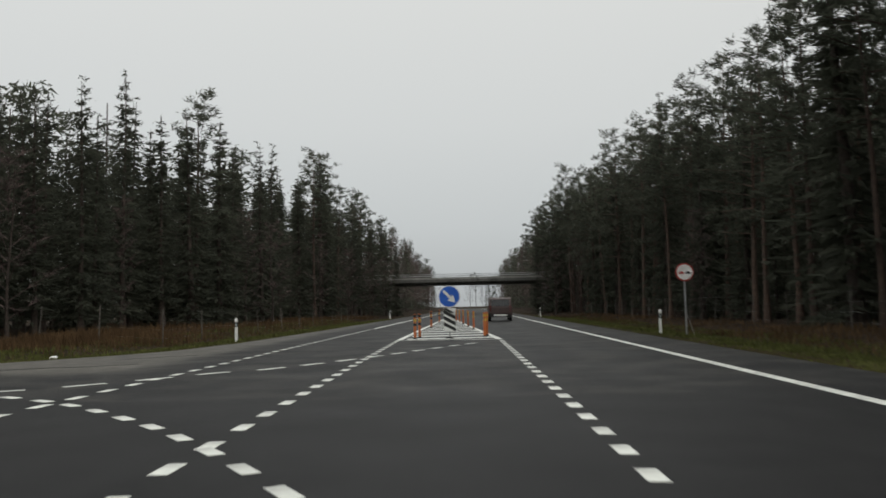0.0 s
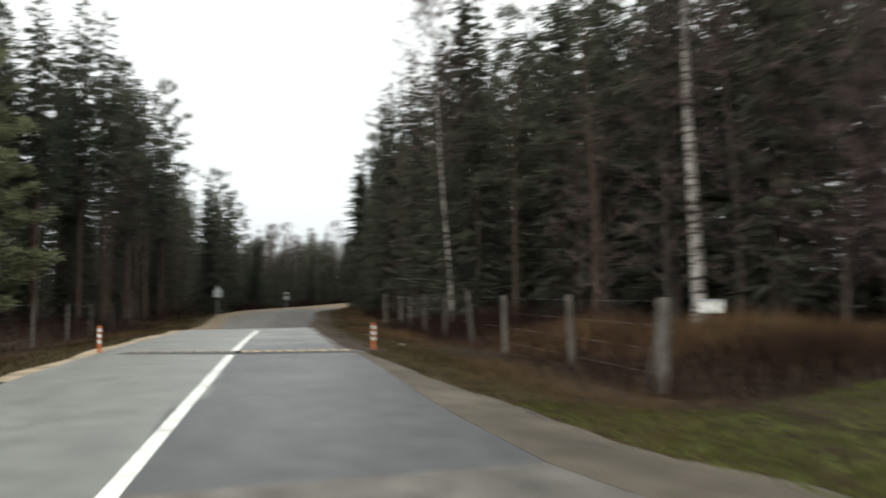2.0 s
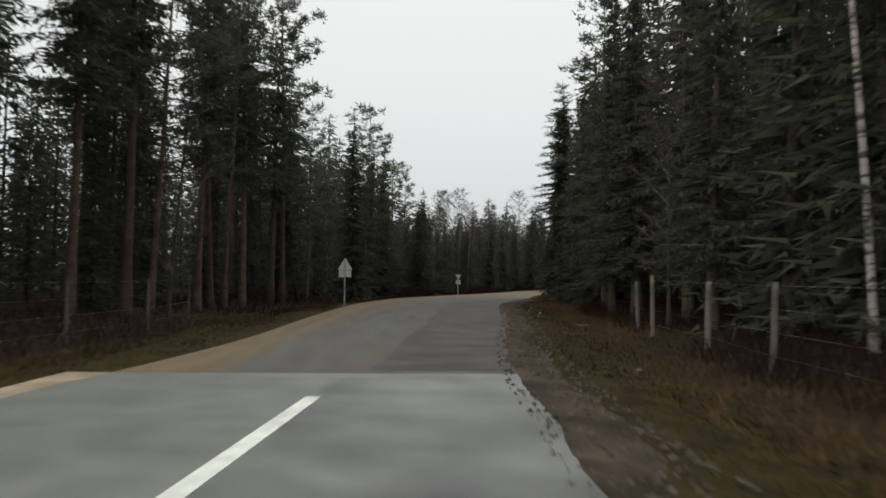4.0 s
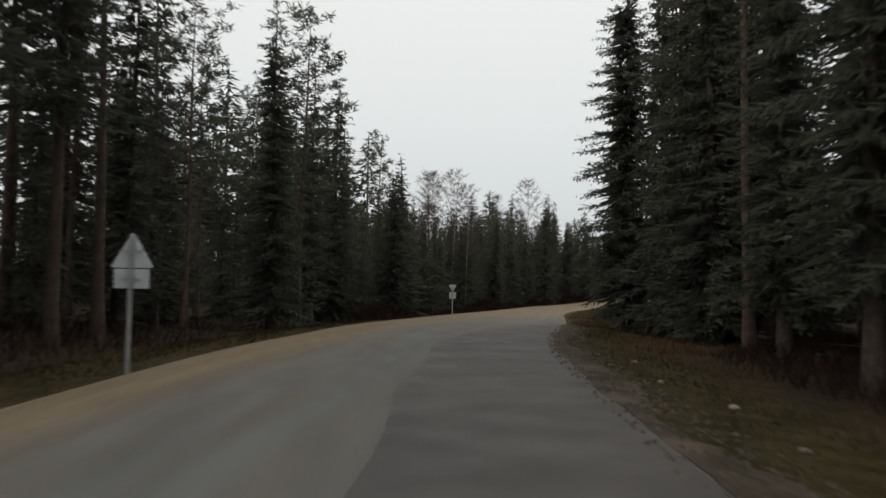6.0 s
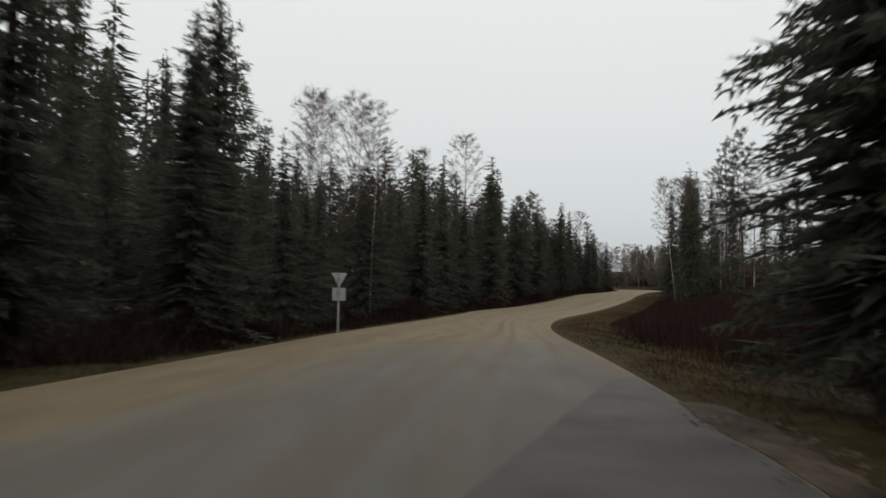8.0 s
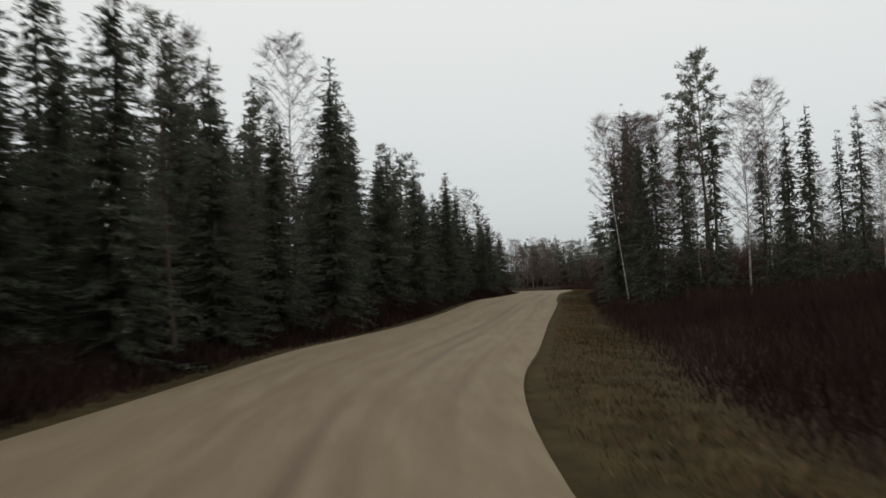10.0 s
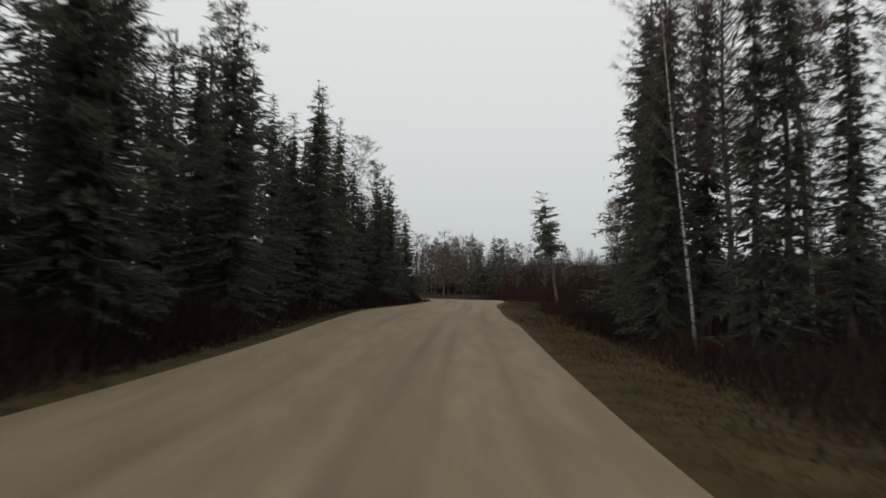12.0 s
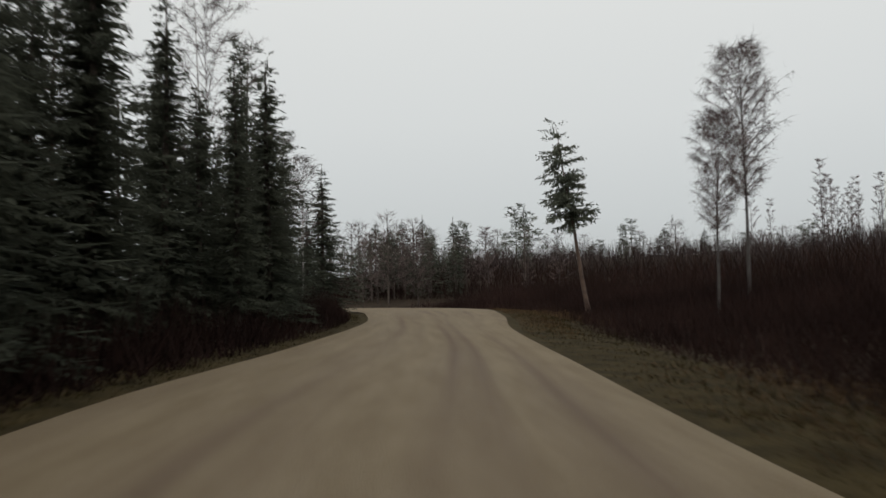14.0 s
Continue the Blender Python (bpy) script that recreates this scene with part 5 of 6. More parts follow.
# clods and stones along the broken edge
def crumbs(n):
    s = Soup()
    px, py = beside(R_LINE, -0.25, 0.8, 30, 86, 1)(n)
    k = len(px)
    r = 0.012 + 0.032 * RNG.rand(k) ** 2
    z = np.where(away_soon(px, py) < 0.45, 0.0, ground_z(px, py) + 0.02)
    c = np.stack([px, py, z], 1)
    a = RNG.rand(k) * 6.283
    p = [c + np.stack([np.cos(a + t) * r, np.sin(a + t) * r, 0 * r], 1) for t in (0, 2.1, 4.2)]
    top = c + np.stack([0.3 * r, 0.2 * r, 0.8 * r], 1)
    for i in range(3):
        s.v.append(np.stack([p[i], p[(i + 1) % 3], top], 1).reshape(-1, 3))
    return tagged(new("gravel", s.mesh("gravel", M_STONE)), "scattered clods and stones along the broken road edge", "gravel", kind="stuff")


M_STONE = material("dirty_stones", (0.034, 0.027, 0.021), (0.088, 0.072, 0.058), 3.0, (0.8, 1.0), 0.0, random_by="island", spread=0.5)
crumbs(4500)


# ---- road markings ----
def mark_mesh(length, width):
    bm = bmesh.new()
    w, l = width / 2, length / 2
    vs = [bm.verts.new(c) for c in ((-w, -l, 0), (w, -l, 0), (w * 1.03, l, 0), (-w * 0.97, l, 0))]
    bm.faces.new(vs)
    r = bmesh.ops.extrude_face_region(bm, geom=bm.faces[:])
    bmesh.ops.translate(bm, vec=(0, 0, 0.004), verts=[v for v in r["geom"] if isinstance(v, bmesh.types.BMVert)])
    bmesh.ops.recalc_face_normals(bm, faces=bm.faces)
    me = bpy.data.meshes.new("dash")
    bm.to_mesh(me)
    bm.free()
    me.materials.append(M_PAINT)
    return me


def dashes(pts, length, period, width, label, z=0.002, phase=0.0):
    root = tagged(new("road_marking"), label, "road marking", kind="structure")
    me = mark_mesh(length, width)
    line = walk_line([pts[0]] + list(pts[1:]), 0.05)
    nxt = phase
    for i, (p, nrm) in enumerate(line):
        if i * 0.05 >= nxt:
            ob = new("dash", me)
            ob.parent = root
            a = math.degrees(math.atan2(-nrm[1], -nrm[0])) + 180
            ob.matrix_world = pose(p[0], p[1], z, 0, 0, a)
            nxt += period
    return root


def solid(pts, width, label, z=0.002):
    L, R = offset_line(pts, width / 2), offset_line(pts, -width / 2)
    ob = strip("road_marking", L, R, M_PAINT, z + 0.003, label, "road marking", across=1)
    return ob


def fine(pts, n=8):
    return [tuple(p) for p in smooth_line(pts, n)]


dashes([(1.40, 2.3), (1.15, 28.2)], 0.44, 1.0, 0.155, "short white dashes between the lanes")
dashes([(-2.12, -2.0), (-2.6, 28.8)], 0.44, 1.08, 0.155, "short white dashes along the road centre", phase=0.15)
dashes([(-5.62, 3.0), (-5.7, 46.0)], 0.44, 1.0, 0.15, "short white dashes across the side road mouth", phase=0.1)
solid([(-5.62, 46.5), (-5.62, 180), (-5.62, 415)], 0.2, "solid white edge line of the main road")
solid([(-5.62, -58), (-5.62, -20), (-5.62, 2.0)], 0.2, "solid white edge line of the main road")
solid([(4.85, -58), (4.85, 20), (4.85, 60), (4.85, 200), (4.85, 415)], 0.2, "solid white edge line of the main road")
GUIDE = fine([(-0.6, 4.0), (-1.17, 4.95), (-2.27, 6.65), (-3.6, 8.4), (-5.62, 10.48), (-8.05, 12.08), (-9.7, 12.8), (-11.66, 13.5), (-13.6, 13.9), (-15.0, 14.1), (-16.4, 14.25), (-17.5, 14.38)])
dashes(GUIDE, 0.44, 0.95, 0.15, "white dashed guide line of the turn", z=0.004, phase=0.1)
dashes(fine([(-11.2, 11.28), (-10.0, 11.4), (-8.8, 11.65), (-7.2, 12.4), (-6.0, 13.7), (-4.95, 15.2), (-4.1, 16.0), (-2.94, 18.2), (-1.85, 20.85), (-0.67, 23.9), (0.3, 26.2)]), 0.72, 1.3, 0.15, "long white dashes curving out of the side road", z=0.006)
dashes(fine([(-11.6, 10.25), (-10.6, 9.5), (-9.3, 8.5), (-7.6, 6.7)]), 0.4, 0.85, 0.2, "white dashes at the mouth of the side road", z=0.004)
solid(fine([(-12.6, 10.95), (-20, 11.75), (-29.95, 12.86)], 4), 0.14, "solid white centre line of the side road")
solid(fine([(-30.6, 12.93), (-36, 13.6), (-42.0, 14.4)], 4), 0.14, "solid white centre line of the side road")
solid([(-2.6, 29.2), (-2.6, 60), (-2.5, 92)], 0.2, "solid white border of the traffic island")
solid([(1.14, 28.6), (-0.7, 60), (-2.3, 90)], 0.22, "solid white border of the traffic island")
solid([(-2.5, 29.3), (1.05, 28.7)], 0.16, "solid white border of the traffic island")
dashes([(-2.15, 94), (-2.15, 300)], 4.0, 12.0, 0.15, "long white dashes along the road centre")
hatch = tagged(new("road_marking"), "white hatching on the traffic island", "road marking", kind="structure")
for k in range(17):
    y = 30.0 + k * 2.7 + k * k * 0.06
    x1 = 0.95 - (y - 28.6) * 0.058
    if x1 < -1.6:
        break
    w = x1 + 2.4
    ob = new("stripe", mark_mesh(1.05, w))
    ob.parent = hatch
    ob.matrix_world = pose((-2.4 + x1) / 2, y + 0.4, 0.002, 0, 0, 9 * w / 3.2)


# ---- patches and cracks in the surface ----
def crack(pts, width, mat, label, z):
    L, R = offset_line(pts, width / 2), offset_line(pts, -width / 2)
    return strip("road_patch", L, R, mat, z, label, "road patch", across=1)


M_TAR = material("dark_tar", (0.006, 0.006, 0.006), (0.014, 0.014, 0.014), 6.0, (0.35, 0.6), 0.2, spec=0.1)
crack(fine([(-12.9, 15.2), (-11.9, 15.6), (-10.8, 15.5), (-9.6, 15.9)]), 0.16, M_TAR, "black broken asphalt seam", 0.004)
crack(fine([(-10.6, 16.9), (-9.6, 17.8), (-8.8, 17.9), (-7.9, 18.6)]), 0.20, M_TAR, "black broken asphalt seam", 0.004)
crack(fine([(-9.2, 20.2), (-8.5, 21.3), (-7.6, 21.9)]), 0.15, M_TAR, "black broken asphalt seam", 0.004)


# ---- signs and posts ----
def post(name, h, r, mat, root, at=(0, 0), label=""):
    return part(name, tube(r, r, -0.25, h, 10, at), mat, root, label)


def striped_post(x, y, h, r, low, bands, label, group, z=None, bands_mat=(M_WHITE,), tilt=0.0):
    """A round plastic post: a foot, a body, a cap and reflective bands."""
    root = thing("marker_post", (x, y, gz(x, y) if z is None else z), label, "marker post", group)
    if tilt:
        root.rotation_euler = (0, radians(tilt), 0)
    part("body", tube(r, r * 0.96, -0.1, h, 16, bevel=r * 0.15), low, root)
    part("foot", tube(r * 1.7, r * 1.2, -0.02, 0.06, 16), M_BLACK, root)
    for k, (z1, z2) in enumerate(bands):
        part("band", tube(r * 1.05, r * 1.05, z1, z2, 16), bands_mat[k % len(bands_mat)], root, "reflective band")
    return root


BANDS = [(0.27, 0.345), (0.395, 0.475), (0.525, 0.60)]
striped_post(-30.4, 16.0, 0.66, 0.034, M_ORANGE, BANDS, "orange plastic post with three white bands beside the speed bump", "orange posts", tilt=2)
striped_post(-31.9, 10.15, 0.66, 0.034, M_ORANGE, BANDS, "orange plastic post with three white bands beside the speed bump", "orange posts", tilt=-2)

ISLE = [(-2.05, 30.2), (-1.95, 31.4), (-2.25, 46.5), (-2.35, 61.0), (0.62, 31.0), (0.74, 32.4), (0.22, 42.5), (-0.1, 48), (-0.45, 54), (-0.8, 60), (-1.15, 66), (-1.5, 72)]
for k, (x, y) in enumerate(ISLE):
    striped_post(x, y, 0.96, 0.05, M_ORANGE, [(0.50, 0.60), (0.66, 0.76), (0.82, 0.92)] if x < -1.6 else [(0.62, 0.70), (0.80, 0.88)],
                 "orange post with dark and yellow bands on the traffic island", "traffic island posts", 0.004, (M_BLACK, M_YELLOW, M_BLACK) if x < -1.6 else (M_YELLOW,))


def delineator(x, y, label="white roadside delineator post with a black band"):
    root = thing("delineator_post", (x, y, gz(x, y)), label, "delineator post", "delineator posts")
    part("body", box(0.11, 0.09, 1.15, (0, 0, 0.42), 0.02), M_WHITE, root)
    part("band", box(0.114, 0.094, 0.2, (0, 0, 0.72), 0.004), M_BLACK, root, "black slanted band")
    part("reflector", box(0.05, 0.008, 0.12, (0, -0.05, 0.72), 0.002), M_SIGNBACK, root, "small reflector")


for x, y in ((-9.9, 33.4), (-9.3, 92), (8.0, 33.4), (7.5, 86)):
    delineator(x, y)

# keep-right sign with its chevron board
sign = thing("direction_sign", (-0.72, 30.4, 0.0), "round blue arrow sign over a black and white striped board", "road sign")
post("pole", 1.98, 0.035, M_GALV, sign)
part("rim", plate(circle(0.425), 0.02, (0, -0.07, 1.60)), M_WHITE, sign, "white rim")
disc = part("disc", plate(circle(0.39), 0.014, (0, -0.084, 1.60)), M_BLUE, sign, "blue disc")
arrow = [(-0.31, 0.052), (0.06, 0.052), (0.06, 0.155), (0.33, 0.0), (0.06, -0.155), (0.06, -0.052), (-0.31, -0.052)]
part("arrow", plate(arrow, 0.008, (0, -0.094, 1.60), Matrix.Rotation(radians(45), 4, "Y")), M_WHITE, disc, "white arrow pointing down to the right")
board = part("board", box(0.46, 0.02, 0.90, (0, -0.06, 0.71), 0.004), M_WHITE, sign, "white board")
for k in range(4):
    z = 0.40 + k * 0.235
    part("stripe", plate([(-0.225, z + 0.09), (0.225, max(0.265, z - 0.16)), (0.225, z - 0.01), (-0.225, min(1.155, z + 0.24))], 0.005, (0, -0.076, 0)) if k < 3 else
         plate([(-0.225, 1.12), (0.05, 0.965), (0.225, 0.965), (-0.12, 1.155), (-0.225, 1.155)], 0.005, (0, -0.076, 0)), M_BLACK, board, "black diagonal stripe")
part("foot", box(0.3, 0.3, 0.05, (0, 0, 0.02), 0.01), M_BLACK, sign)

# no-overtaking sign
sign = thing("prohibition_sign", (8.6, 31.6, gz(8.6, 31.6)), "round no-overtaking sign with a red rim on a steel pole", "road sign")
post("pole", 2.75, 0.03, M_GALV, sign)
part("brace", box(0.02, 0.02, 1.0, (0.18, 0.05, 0.45), 0.003, Matrix.Rotation(radians(-18), 4, "Y")), M_GALV, sign)
part("rim", plate(circle(0.36), 0.02, (0, -0.06, 2.5)), M_RED, sign, "red rim")
face = part("face", plate(circle(0.305), 0.012, (0, -0.07, 2.5)), M_WHITE, sign, "white face")
car = [(-0.11, -0.05), (0.11, -0.05), (0.11, 0.0), (0.07, 0.005), (0.05, 0.05), (-0.05, 0.05), (-0.07, 0.005), (-0.11, 0.0)]
part("car_symbol", plate(car, 0.006, (-0.13, -0.077, 2.48)), M_RED, face, "red car symbol")
part("car_symbol", plate(car, 0.006, (0.13, -0.077, 2.48)), M_BLACK, face, "black car symbol")


def sign_back(x, y, turn, shapes, h, label):
    """A sign seen from behind: plates, their stiffening rails and a pole."""
    root = thing("road_sign", (x, y, gz(x, y)), label, "road sign", turn=turn)
    post("pole", h, 0.032, M_GALV, root)
    for outline, z in shapes:
        p = part("plate", plate(outline, 0.012, (0, 0.04, z), bevel=0.003), M_SIGNBACK, root, "grey metal back of the plate")
        zs = [c[1] for c in outline]
        xs = [c[0] for c in outline]
        part("rail", box((max(xs) - min(xs)) * 0.5, 0.025, 0.03, (0, 0.028, z + (min(zs) + max(zs)) / 2), 0.003), M_GALV, p)
        part("clamp", box(0.09, 0.07, 0.035, (0, 0.0, z + (min(zs) + max(zs)) / 2 + 0.05), 0.004), M_GALV, p)
    return root


TRI_UP = [(-0.04, 0.0), (-0.36, 0.0), (-0.385, 0.03), (-0.025, 0.64), (0.025, 0.64), (0.385, 0.03), (0.36, 0.0)]
TRI_DOWN = [(x, 0.64 - z) for x, z in reversed(TRI_UP)]
PLATE = [(-0.33, 0.0), (0.33, 0.0), (0.33, 0.36), (-0.33, 0.36)]
sign_back(-67.3, 13.92, 84, [([(x * 0.76, z * 0.76) for x, z in TRI_UP], 1.55), ([(x * 0.76, z * 0.76) for x, z in PLATE], 1.26)], 2.02, "grey back of a triangular warning sign with a plate below")
SQUARE = [(-0.2, 0.0), (0.2, 0.0), (0.2, 0.38), (-0.2, 0.38)]
TRI_S = [(x * 0.60, z * 0.64) for x, z in TRI_DOWN]
sign_back(-102.4, 22.5, 72, [(TRI_S, 1.33), (SQUARE, 0.92)], 1.76, "grey back of a give-way sign with a square plate below")

# ---- speed bump ----
bump = thing("speed_bump", (-30.42, 13.08, 0.0), "black rubber speed bump with worn amber stripes across the road", "speed bump", turn=74.0)


def ridge(w, l=0.42, h=0.05):
    bm = bmesh.new()
    prof = [(-l / 2, 0.0), (-l / 2 * 0.92, 0.012), (-l / 2 * 0.55, h * 0.82), (-l / 2 * 0.2, h), (l / 2 * 0.2, h), (l / 2 * 0.55, h * 0.82), (l / 2 * 0.92, 0.012), (l / 2, 0.0)]
    a = [bm.verts.new((-w / 2, y, z)) for y, z in prof]
    b = [bm.verts.new((w / 2, y, z)) for y, z in prof]
    for i in range(len(prof) - 1):
        bm.faces.new((a[i], b[i], b[i + 1], a[i + 1]))
    bm.faces.new(list(reversed(a)))
    bm.faces.new(b)
    bm.faces.new((a[0], a[-1], b[-1], b[0]))
    bmesh.ops.recalc_face_normals(bm, faces=bm.faces)
    return bm


bm = ridge(0.462)
unit_me = bpy.data.meshes.new("unit")
bm.to_mesh(unit_me)
bm.free()
unit_me.materials.append(M_RUBBER)
bm = ridge(0.13, 0.36, 0.054)
stripe_me = bpy.data.meshes.new("stripe")
bm.to_mesh(stripe_me)
bm.free()
stripe_me.materials.append(M_AMBER)
M_FADED = material("faded_amber_patch", (0.20, 0.175, 0.12), (0.34, 0.30, 0.215), 14.0, (0.5, 0.7), 0.1, random_by="object", spread=0.25, stain=(0.12, 0.11, 0.10), stain_scale=9.0, stain_amount=0.9)
faded_me = stripe_me.copy()
faded_me.materials[0] = M_FADED
# two rows that meet at the centre line at a slight angle, the second one pushed a little out of line
for sgn, bend, off in ((-1, -5.0, 0.0), (1, 4.0, -0.09)):
    row = pose(0, off, 0.003, 0, 0, bend)
    for k in range(5):
        u = part_mesh("unit", unit_me, bump)
        u.matrix_local = row @ pose(sgn * (0.27 + k * 0.468), 0, 0, 0, 0, 0.8 * math.sin(3.1 * k + sgn))
        for sx in (-0.117, 0.117):
            s_ob = part_mesh("stripe", faded_me if sgn < 0 else stripe_me, u, "faded stripe" if sgn < 0 else "worn amber stripe")
            s_ob.matrix_local = pose(sx, 0, 0.0)
    bm = ridge(0.30, 0.40, 0.044)
    for v in bm.verts:
        if v.co.x * sgn > 0:
            v.co.z *= 0.25
            v.co.y *= 0.6
    cap = part("end_cap", bm, M_RUBBER, bump, "tapered rubber end")
    cap.matrix_local = row @ pose(sgn * (0.27 + 4.5 * 0.468 + 0.16), 0, 0)


# ---- fences ----
def fence(pts, step, h, label, wires=4, brace=False, group="forest fences", thick=0.03):
    root = thing("fence", (pts[0][0], pts[0][1], 0.0), label, "fence", group)
    spots = [tuple(p) for p, _ in walk_line(pts, step)]
    o = root.location
    tops = []
    for k, (x, y) in enumerate(spots):
        x, y = x + RNG.normal(0, 0.12), y + RNG.normal(0, 0.12)
        z = gz(x, y)
        r = thick * (0.9 + 0.3 * RNG.rand()) * (1.5 if brace and k == 0 else 1.0)
        hh = h + RNG.normal(0, 0.05)
        bm = tube(r, r * 0.9, -0.3, hh, 8)
        ob = part("post", bm, M_POST, root)
        ob.matrix_local = pose(x - o[0], y - o[1], z, RNG.normal(0, 1.6), RNG.normal(0, 1.6), 0)
        tops.append((x - o[0], y - o[1], z))
    if brace:
        ob = part("brace", tube(0.04, 0.035, 0.0, 1.5, 8), M_POST, root)
        ob.matrix_local = pose(tops[0][0] - 0.9, tops[0][1] + 0.3, tops[0][2], 0, 36, -18)
    for k in range(wires):
        s = Soup()
        f = 0.2 + 0.75 * k / (wires - 1)
        for a, b in zip(tops, tops[1:]):
            s.rod((a[0], a[1], a[2] + h * f), (b[0], b[1], b[2] + h * f), 0.0009, 0.0009)
        part_mesh("wire", s.mesh("wire", M_GALV), root)
    return root


FENCE = "wire fence with grey wooden posts before the forest"
fence([(-23.5, 19.0), (-36, 20.2), (-48, 21.4), (-62, 23.4)], 3.9, 1.5, FENCE, brace=True, thick=0.062)
fence([(-31, 7.0), (-45, 8.2), (-62, 9.9)], 4.1, 1.35, FENCE, thick=0.036)
fence([(-20, 36.2), (-13.2, 31.0), (-13.4, 60), (-13.8, 110)], 5.6, 1.5, FENCE)
fence([(13.4, 12), (14.0, 40), (13.6, 110)], 5.6, 1.5, FENCE)

# ---- small things on the verge ----
hut = thing("white_box", (-33.0, 26.9, gz(-33.0, 26.9)), "small white box on short legs beside the birch", "box")
part("body", box(0.62, 0.45, 0.36, (0, 0, 0.62), 0.015), M_WHITE, hut)
part("lid", box(0.68, 0.51, 0.05, (0, 0, 0.825), 0.01), M_SIGNBACK, hut, "grey lid")
for sx in (-0.25, 0.25):
    for sy in (-0.17, 0.17):
        part("leg", box(0.045, 0.045, 0.75, (sx, sy, 0.09)), M_POST, hut)
marker = thing("pipeline_marker", (-17.0, 25.4, gz(-17.0, 25.4)), "low post with a yellow cap in the grass", "marker")
part("post", tube(0.05, 0.05, -0.3, 0.32, 10), M_BLACK, marker)
part("cap", box(0.42, 0.12, 0.13, (0, 0, 0.36), 0.02), M_YELLOW, marker, "yellow cap")


def rock(x, y, r, seed, label, mat):
    bm = bmesh.new()
    bmesh.ops.create_icosphere(bm, subdivisions=2, radius=r)
    for v in bm.verts:
        v.co += Vector(noise.noise_vector(v.co * (1.6 / r) + Vector((seed, 0, 0)))) * r * 0.35
        v.co.z *= 0.6
    ob = part("stone", bm, mat, None)
    ob.matrix_world = pose(x, y, gz(x, y) + r * 0.25, 0, 0, seed * 40)
    return tagged(ob, label, "stone")


M_DIRTY = material("dirty_stone", (0.11, 0.10, 0.085), (0.20, 0.185, 0.16), 6.0, (0.8, 1.0), 0.3, 40.0, random_by="object", spread=0.3)
rock(-12.6, 23.6, 0.16, 1, "pale stone at the edge of the grass", M_WHITE)
for k, (x, y) in enumerate([(-58.6, 21.6), (-60.2, 22.3), (-45.2, 18.6), (-38.4, 17.6), (-64.5, 21.4), (-70.4, 22.3), (-62, 20.8), (-67, 21.5), (-33.2, 17.4)]):
    rock(x, y, 0.04 + 0.03 * RNG.rand(), k + 2, "small pale stone on the muddy road edge", M_DIRTY)
plank = thing("plank", (-56.9, 20.95, gz(-56.9, 20.95) + 0.02), "broken pale plank lying on the verge", "plank", turn=28)
part("board", box(0.75, 0.13, 0.03, (0, 0, 0.01), 0.006), M_POST, plank)

# ---- bridge ----
# darker copy of the bridge concrete, with the shade beneath the deck coloured in
M_DECK = material("weathered_shaded_concrete", (0.085, 0.082, 0.076), (0.15, 0.145, 0.135), 1.5, (0.8, 0.95), 0.3, 20.0, stain=(0.05, 0.05, 0.046), stain_scale=0.4)
bridge = tagged(new("bridge"), "concrete road bridge crossing over the main road", "bridge")
bridge.location = (0, 140, 0)
part("deck", box(76, 9.0, 0.5, (0, 0, 5.62), 0.04), M_DECK, bridge)
for sy in (-3.6, -1.2, 1.2, 3.6):
    part("girder", box(60, 0.5, 0.42, (0, sy, 5.2), 0.03), M_DECK, bridge)
for sy in (-4.35, 4.35):
    part("parapet", box(76, 0.3, 0.28, (0, sy, 6.06), 0.03), M_CONCRETE, bridge)
    part("handrail", box(76, 0.06, 0.08, (0, sy, 6.75), 0.01), M_GALV, bridge, "grey steel handrail")
    part("midrail", box(76, 0.04, 0.05, (0, sy, 6.48), 0.01), M_GALV, bridge)
    for k in range(26):
        part("rail_post", box(0.07, 0.07, 0.6, (-37.5 + k * 3, sy, 6.46)), M_GALV, bridge)
for sx in (-14.5, 13.0):
    part("cap_beam", box(0.9, 8.0, 0.5, (sx, 0, 4.68), 0.04), M_CONCRETE, bridge)
    for sy in (-2.6, 0, 2.6):
        part("pier", tube(0.4, 0.4, -0.5, 4.46, 16, (sx, sy)), M_CONCRETE, bridge)
for sx in (-1, 1):
    bm = box(26, 10.5, 5.4, (sx * 35, 0, 2.4))
    for v in bm.verts:
        if v.co.x * sx < 30 and v.co.z > 3:
            v.co.x += sx * 6.0
    ob = part("abutment", bm, M_GROUND, bridge, "earth abutment")

# ---- van ahead ----
van = thing("van", (2.35, 64.0, 0.004), "dark red van driving away on the main road", "van")
prof = [(-2.3, 0.35), (-2.36, 0.62), (-2.34, 1.05), (-2.2, 1.72), (-2.0, 1.84), (0.5, 1.86), (0.85, 1.78), (1.45, 1.12), (2.15, 0.98), (2.33, 0.75), (2.3, 0.35)]
bm = bmesh.new()
sides = []
for sx, k in ((-0.93, 1), (-0.88, 0), (0.88, 0), (0.93, 1)):
    sides.append([bm.verts.new((sx * (1.0 if z < 1.1 else 0.9), y, z)) for y, z in prof])
for a, b in zip(sides, sides[1:]):
    for i in range(len(prof)):
        j = (i + 1) % len(prof)
        bm.faces.new((a[i], a[j], b[j], b[i]))
bm.faces.new(sides[0])
bm.faces.new(list(reversed(sides[-1])))
bmesh.ops.recalc_face_normals(bm, faces=bm.faces)
part("body", bm, M_VAN, van)
part("rear_window", box(1.35, 0.03, 0.5, (0, -2.275, 1.42), 0.01, Matrix.Rotation(radians(-11), 4, "X")), M_GLASS, van, "dark rear window")
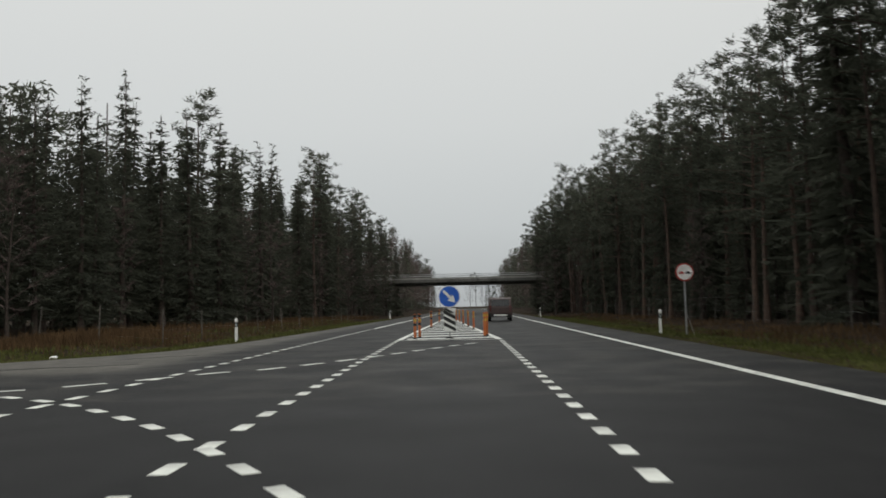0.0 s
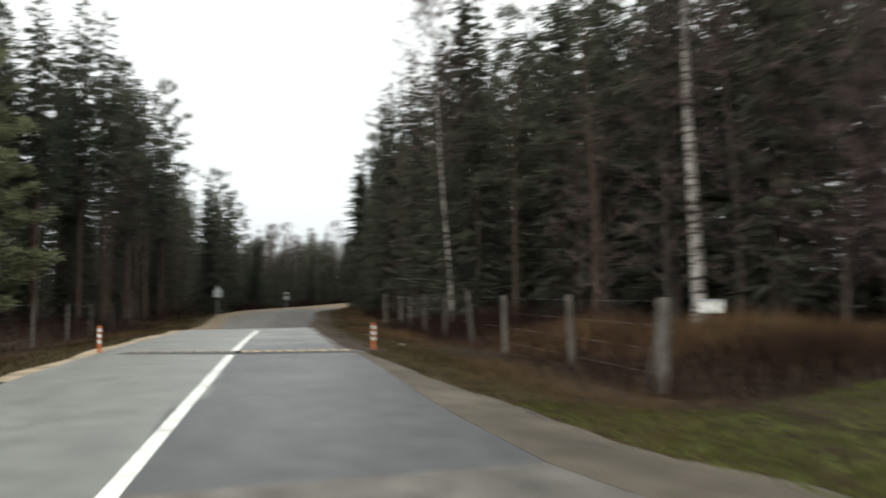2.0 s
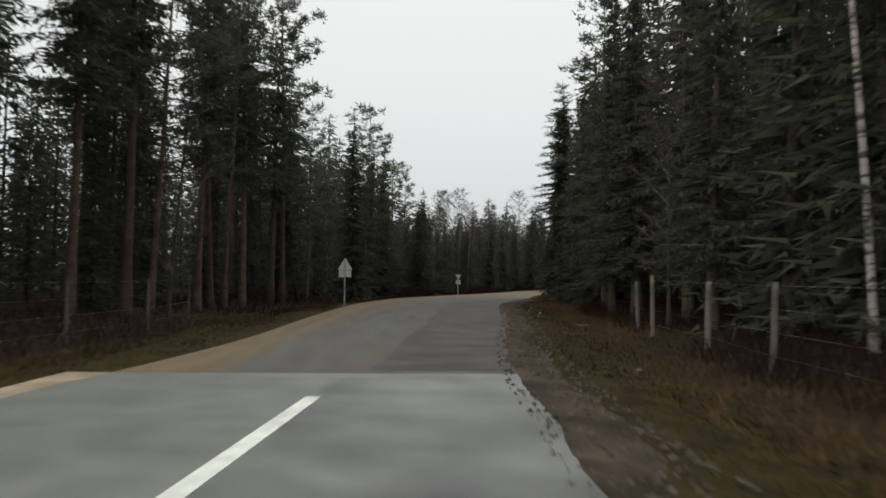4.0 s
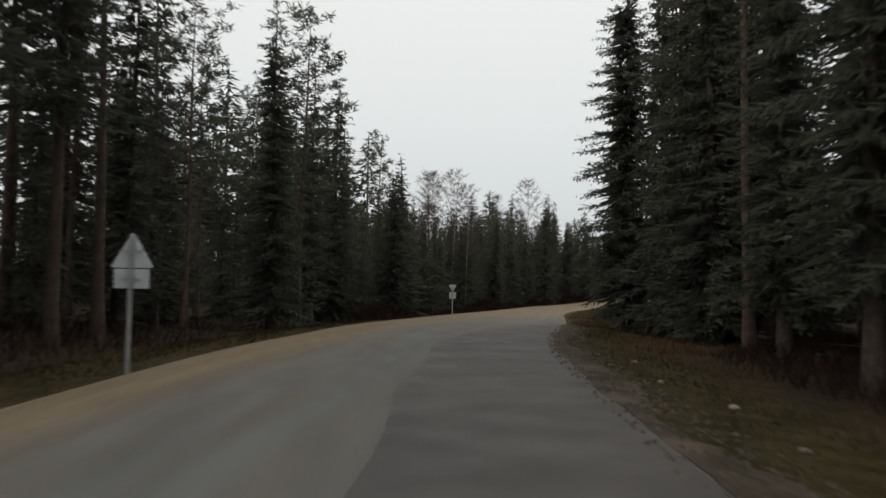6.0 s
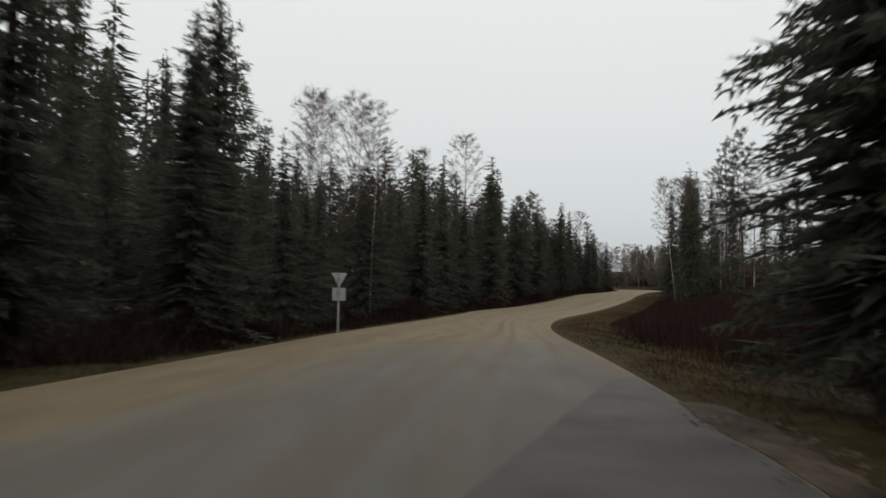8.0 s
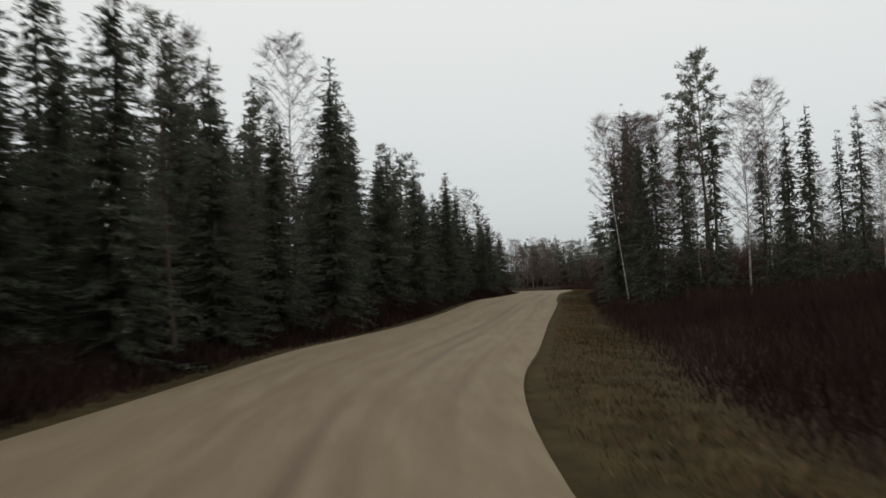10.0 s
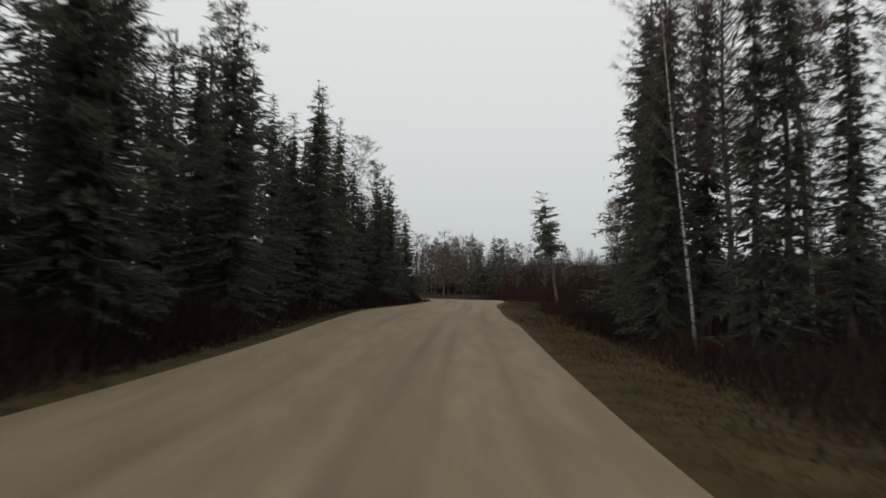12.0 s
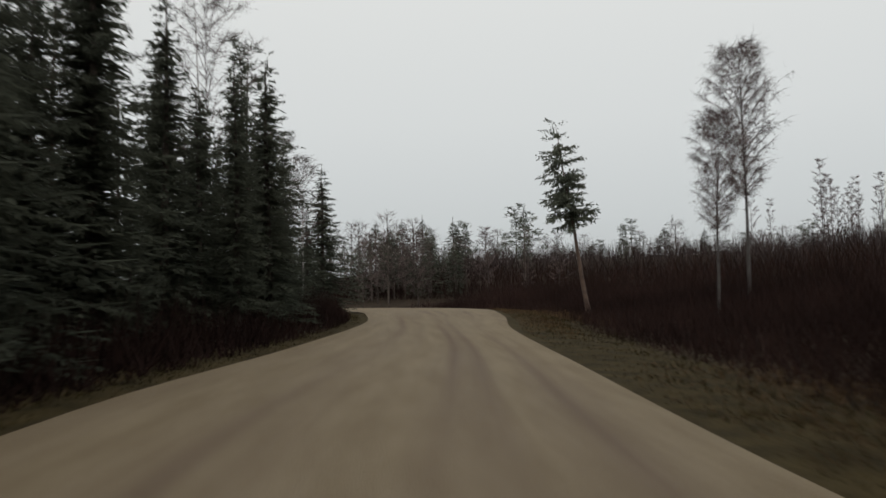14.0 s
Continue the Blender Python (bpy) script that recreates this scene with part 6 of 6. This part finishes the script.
part("bumper", box(1.7, 0.16, 0.2, (0, -2.36, 0.45), 0.04), M_BLACK, van, "black bumper")
part("plate", box(1.0, 0.02, 0.13, (0, -2.45, 0.47), 0.004), M_WHITE, van, "plain pale bar")
for sx in (-0.76, 0.76):
    part("tail_light", box(0.16, 0.05, 0.5, (sx, -2.34, 0.98), 0.02), M_TAIL, van, "dark red tail light")
    part("side_window", box(0.03, 2.3, 0.42, (sx * 1.11, -0.5, 1.42), 0.01), M_GLASS, van)
for sx in (-0.8, 0.8):
    for sy in (-1.5, 1.45):
        bm = tube(0.33, 0.33, -0.1, 0.1, 20, bevel=0.03)
        bmesh.ops.transform(bm, matrix=Matrix.Translation((sx, sy, 0.33)) @ Matrix.Rotation(radians(90), 4, "Y"), verts=bm.verts)
        wheel = part("wheel", bm, M_TYRE, van, "black tyre")
        bm = tube(0.19, 0.17, -0.11, 0.115, 14)
        bmesh.ops.transform(bm, matrix=Matrix.Translation((sx, sy, 0.33)) @ Matrix.Rotation(radians(90), 4, "Y"), verts=bm.verts)
        part("rim", bm, M_GALV, wheel)

# ---- distant pylon ----
px, py = -146 - math.sin(radians(42.0)) * 300, 49.2 + math.cos(radians(42.0)) * 300
pylon = thing("pylon", (px, py, gz(px, py)), "distant grey lattice power pylon above the forest", "pylon", turn=40)
pylon.scale = (1.5, 1.5, 1.75)
for sx in (-1, 1):
    for sy in (-1, 1):
        s = Soup()
        s.rod((sx * 1.0, sy * 1.0, -0.5), (sx * 0.12, sy * 0.12, 14.0), 0.06, 0.04)
        part_mesh("leg", s.mesh("leg", M_GALV), pylon)
for k in range(9):
    s = Soup()
    z1, z2 = k * 1.5, (k + 1) * 1.5
    w1, w2 = 1.0 - 0.063 * z1, 1.0 - 0.063 * z2
    s.rod((-w1, -w1, z1), (w2, -w2, z2), 0.03, 0.03)
    s.rod((w1, w1, z1), (-w2, w2, z2), 0.03, 0.03)
    s.rod((-w1, w1, z1), (-w2, -w2, z2), 0.03, 0.03)
    part_mesh("lattice", s.mesh("lattice", M_GALV), pylon)
for z, w in ((10.0, 2.6), (12.0, 1.9)):
    s = Soup()
    s.rod((-w, 0, z), (w, 0, z), 0.06, 0.06)
    s.rod((-w, 0, z), (0, 0, z + 0.8), 0.04, 0.04)
    s.rod((w, 0, z), (0, 0, z + 0.8), 0.04, 0.04)
    part_mesh("crossarm", s.mesh("crossarm", M_GALV), pylon)

# any tree model that found no place is taken out
for kinds in (SPRUCES, FINE_SPRUCES, YOUNG_SPRUCES, OVAL_BIRCHES, PINES, BIRCHES, YOUNG, LIGHT, FAR_BIRCHES, BARE_SPRUCES):
    for _, ob in kinds:
        if ob not in USED:
            for child in list(ob.children):
                bpy.data.objects.remove(child)
            bpy.data.objects.remove(ob)
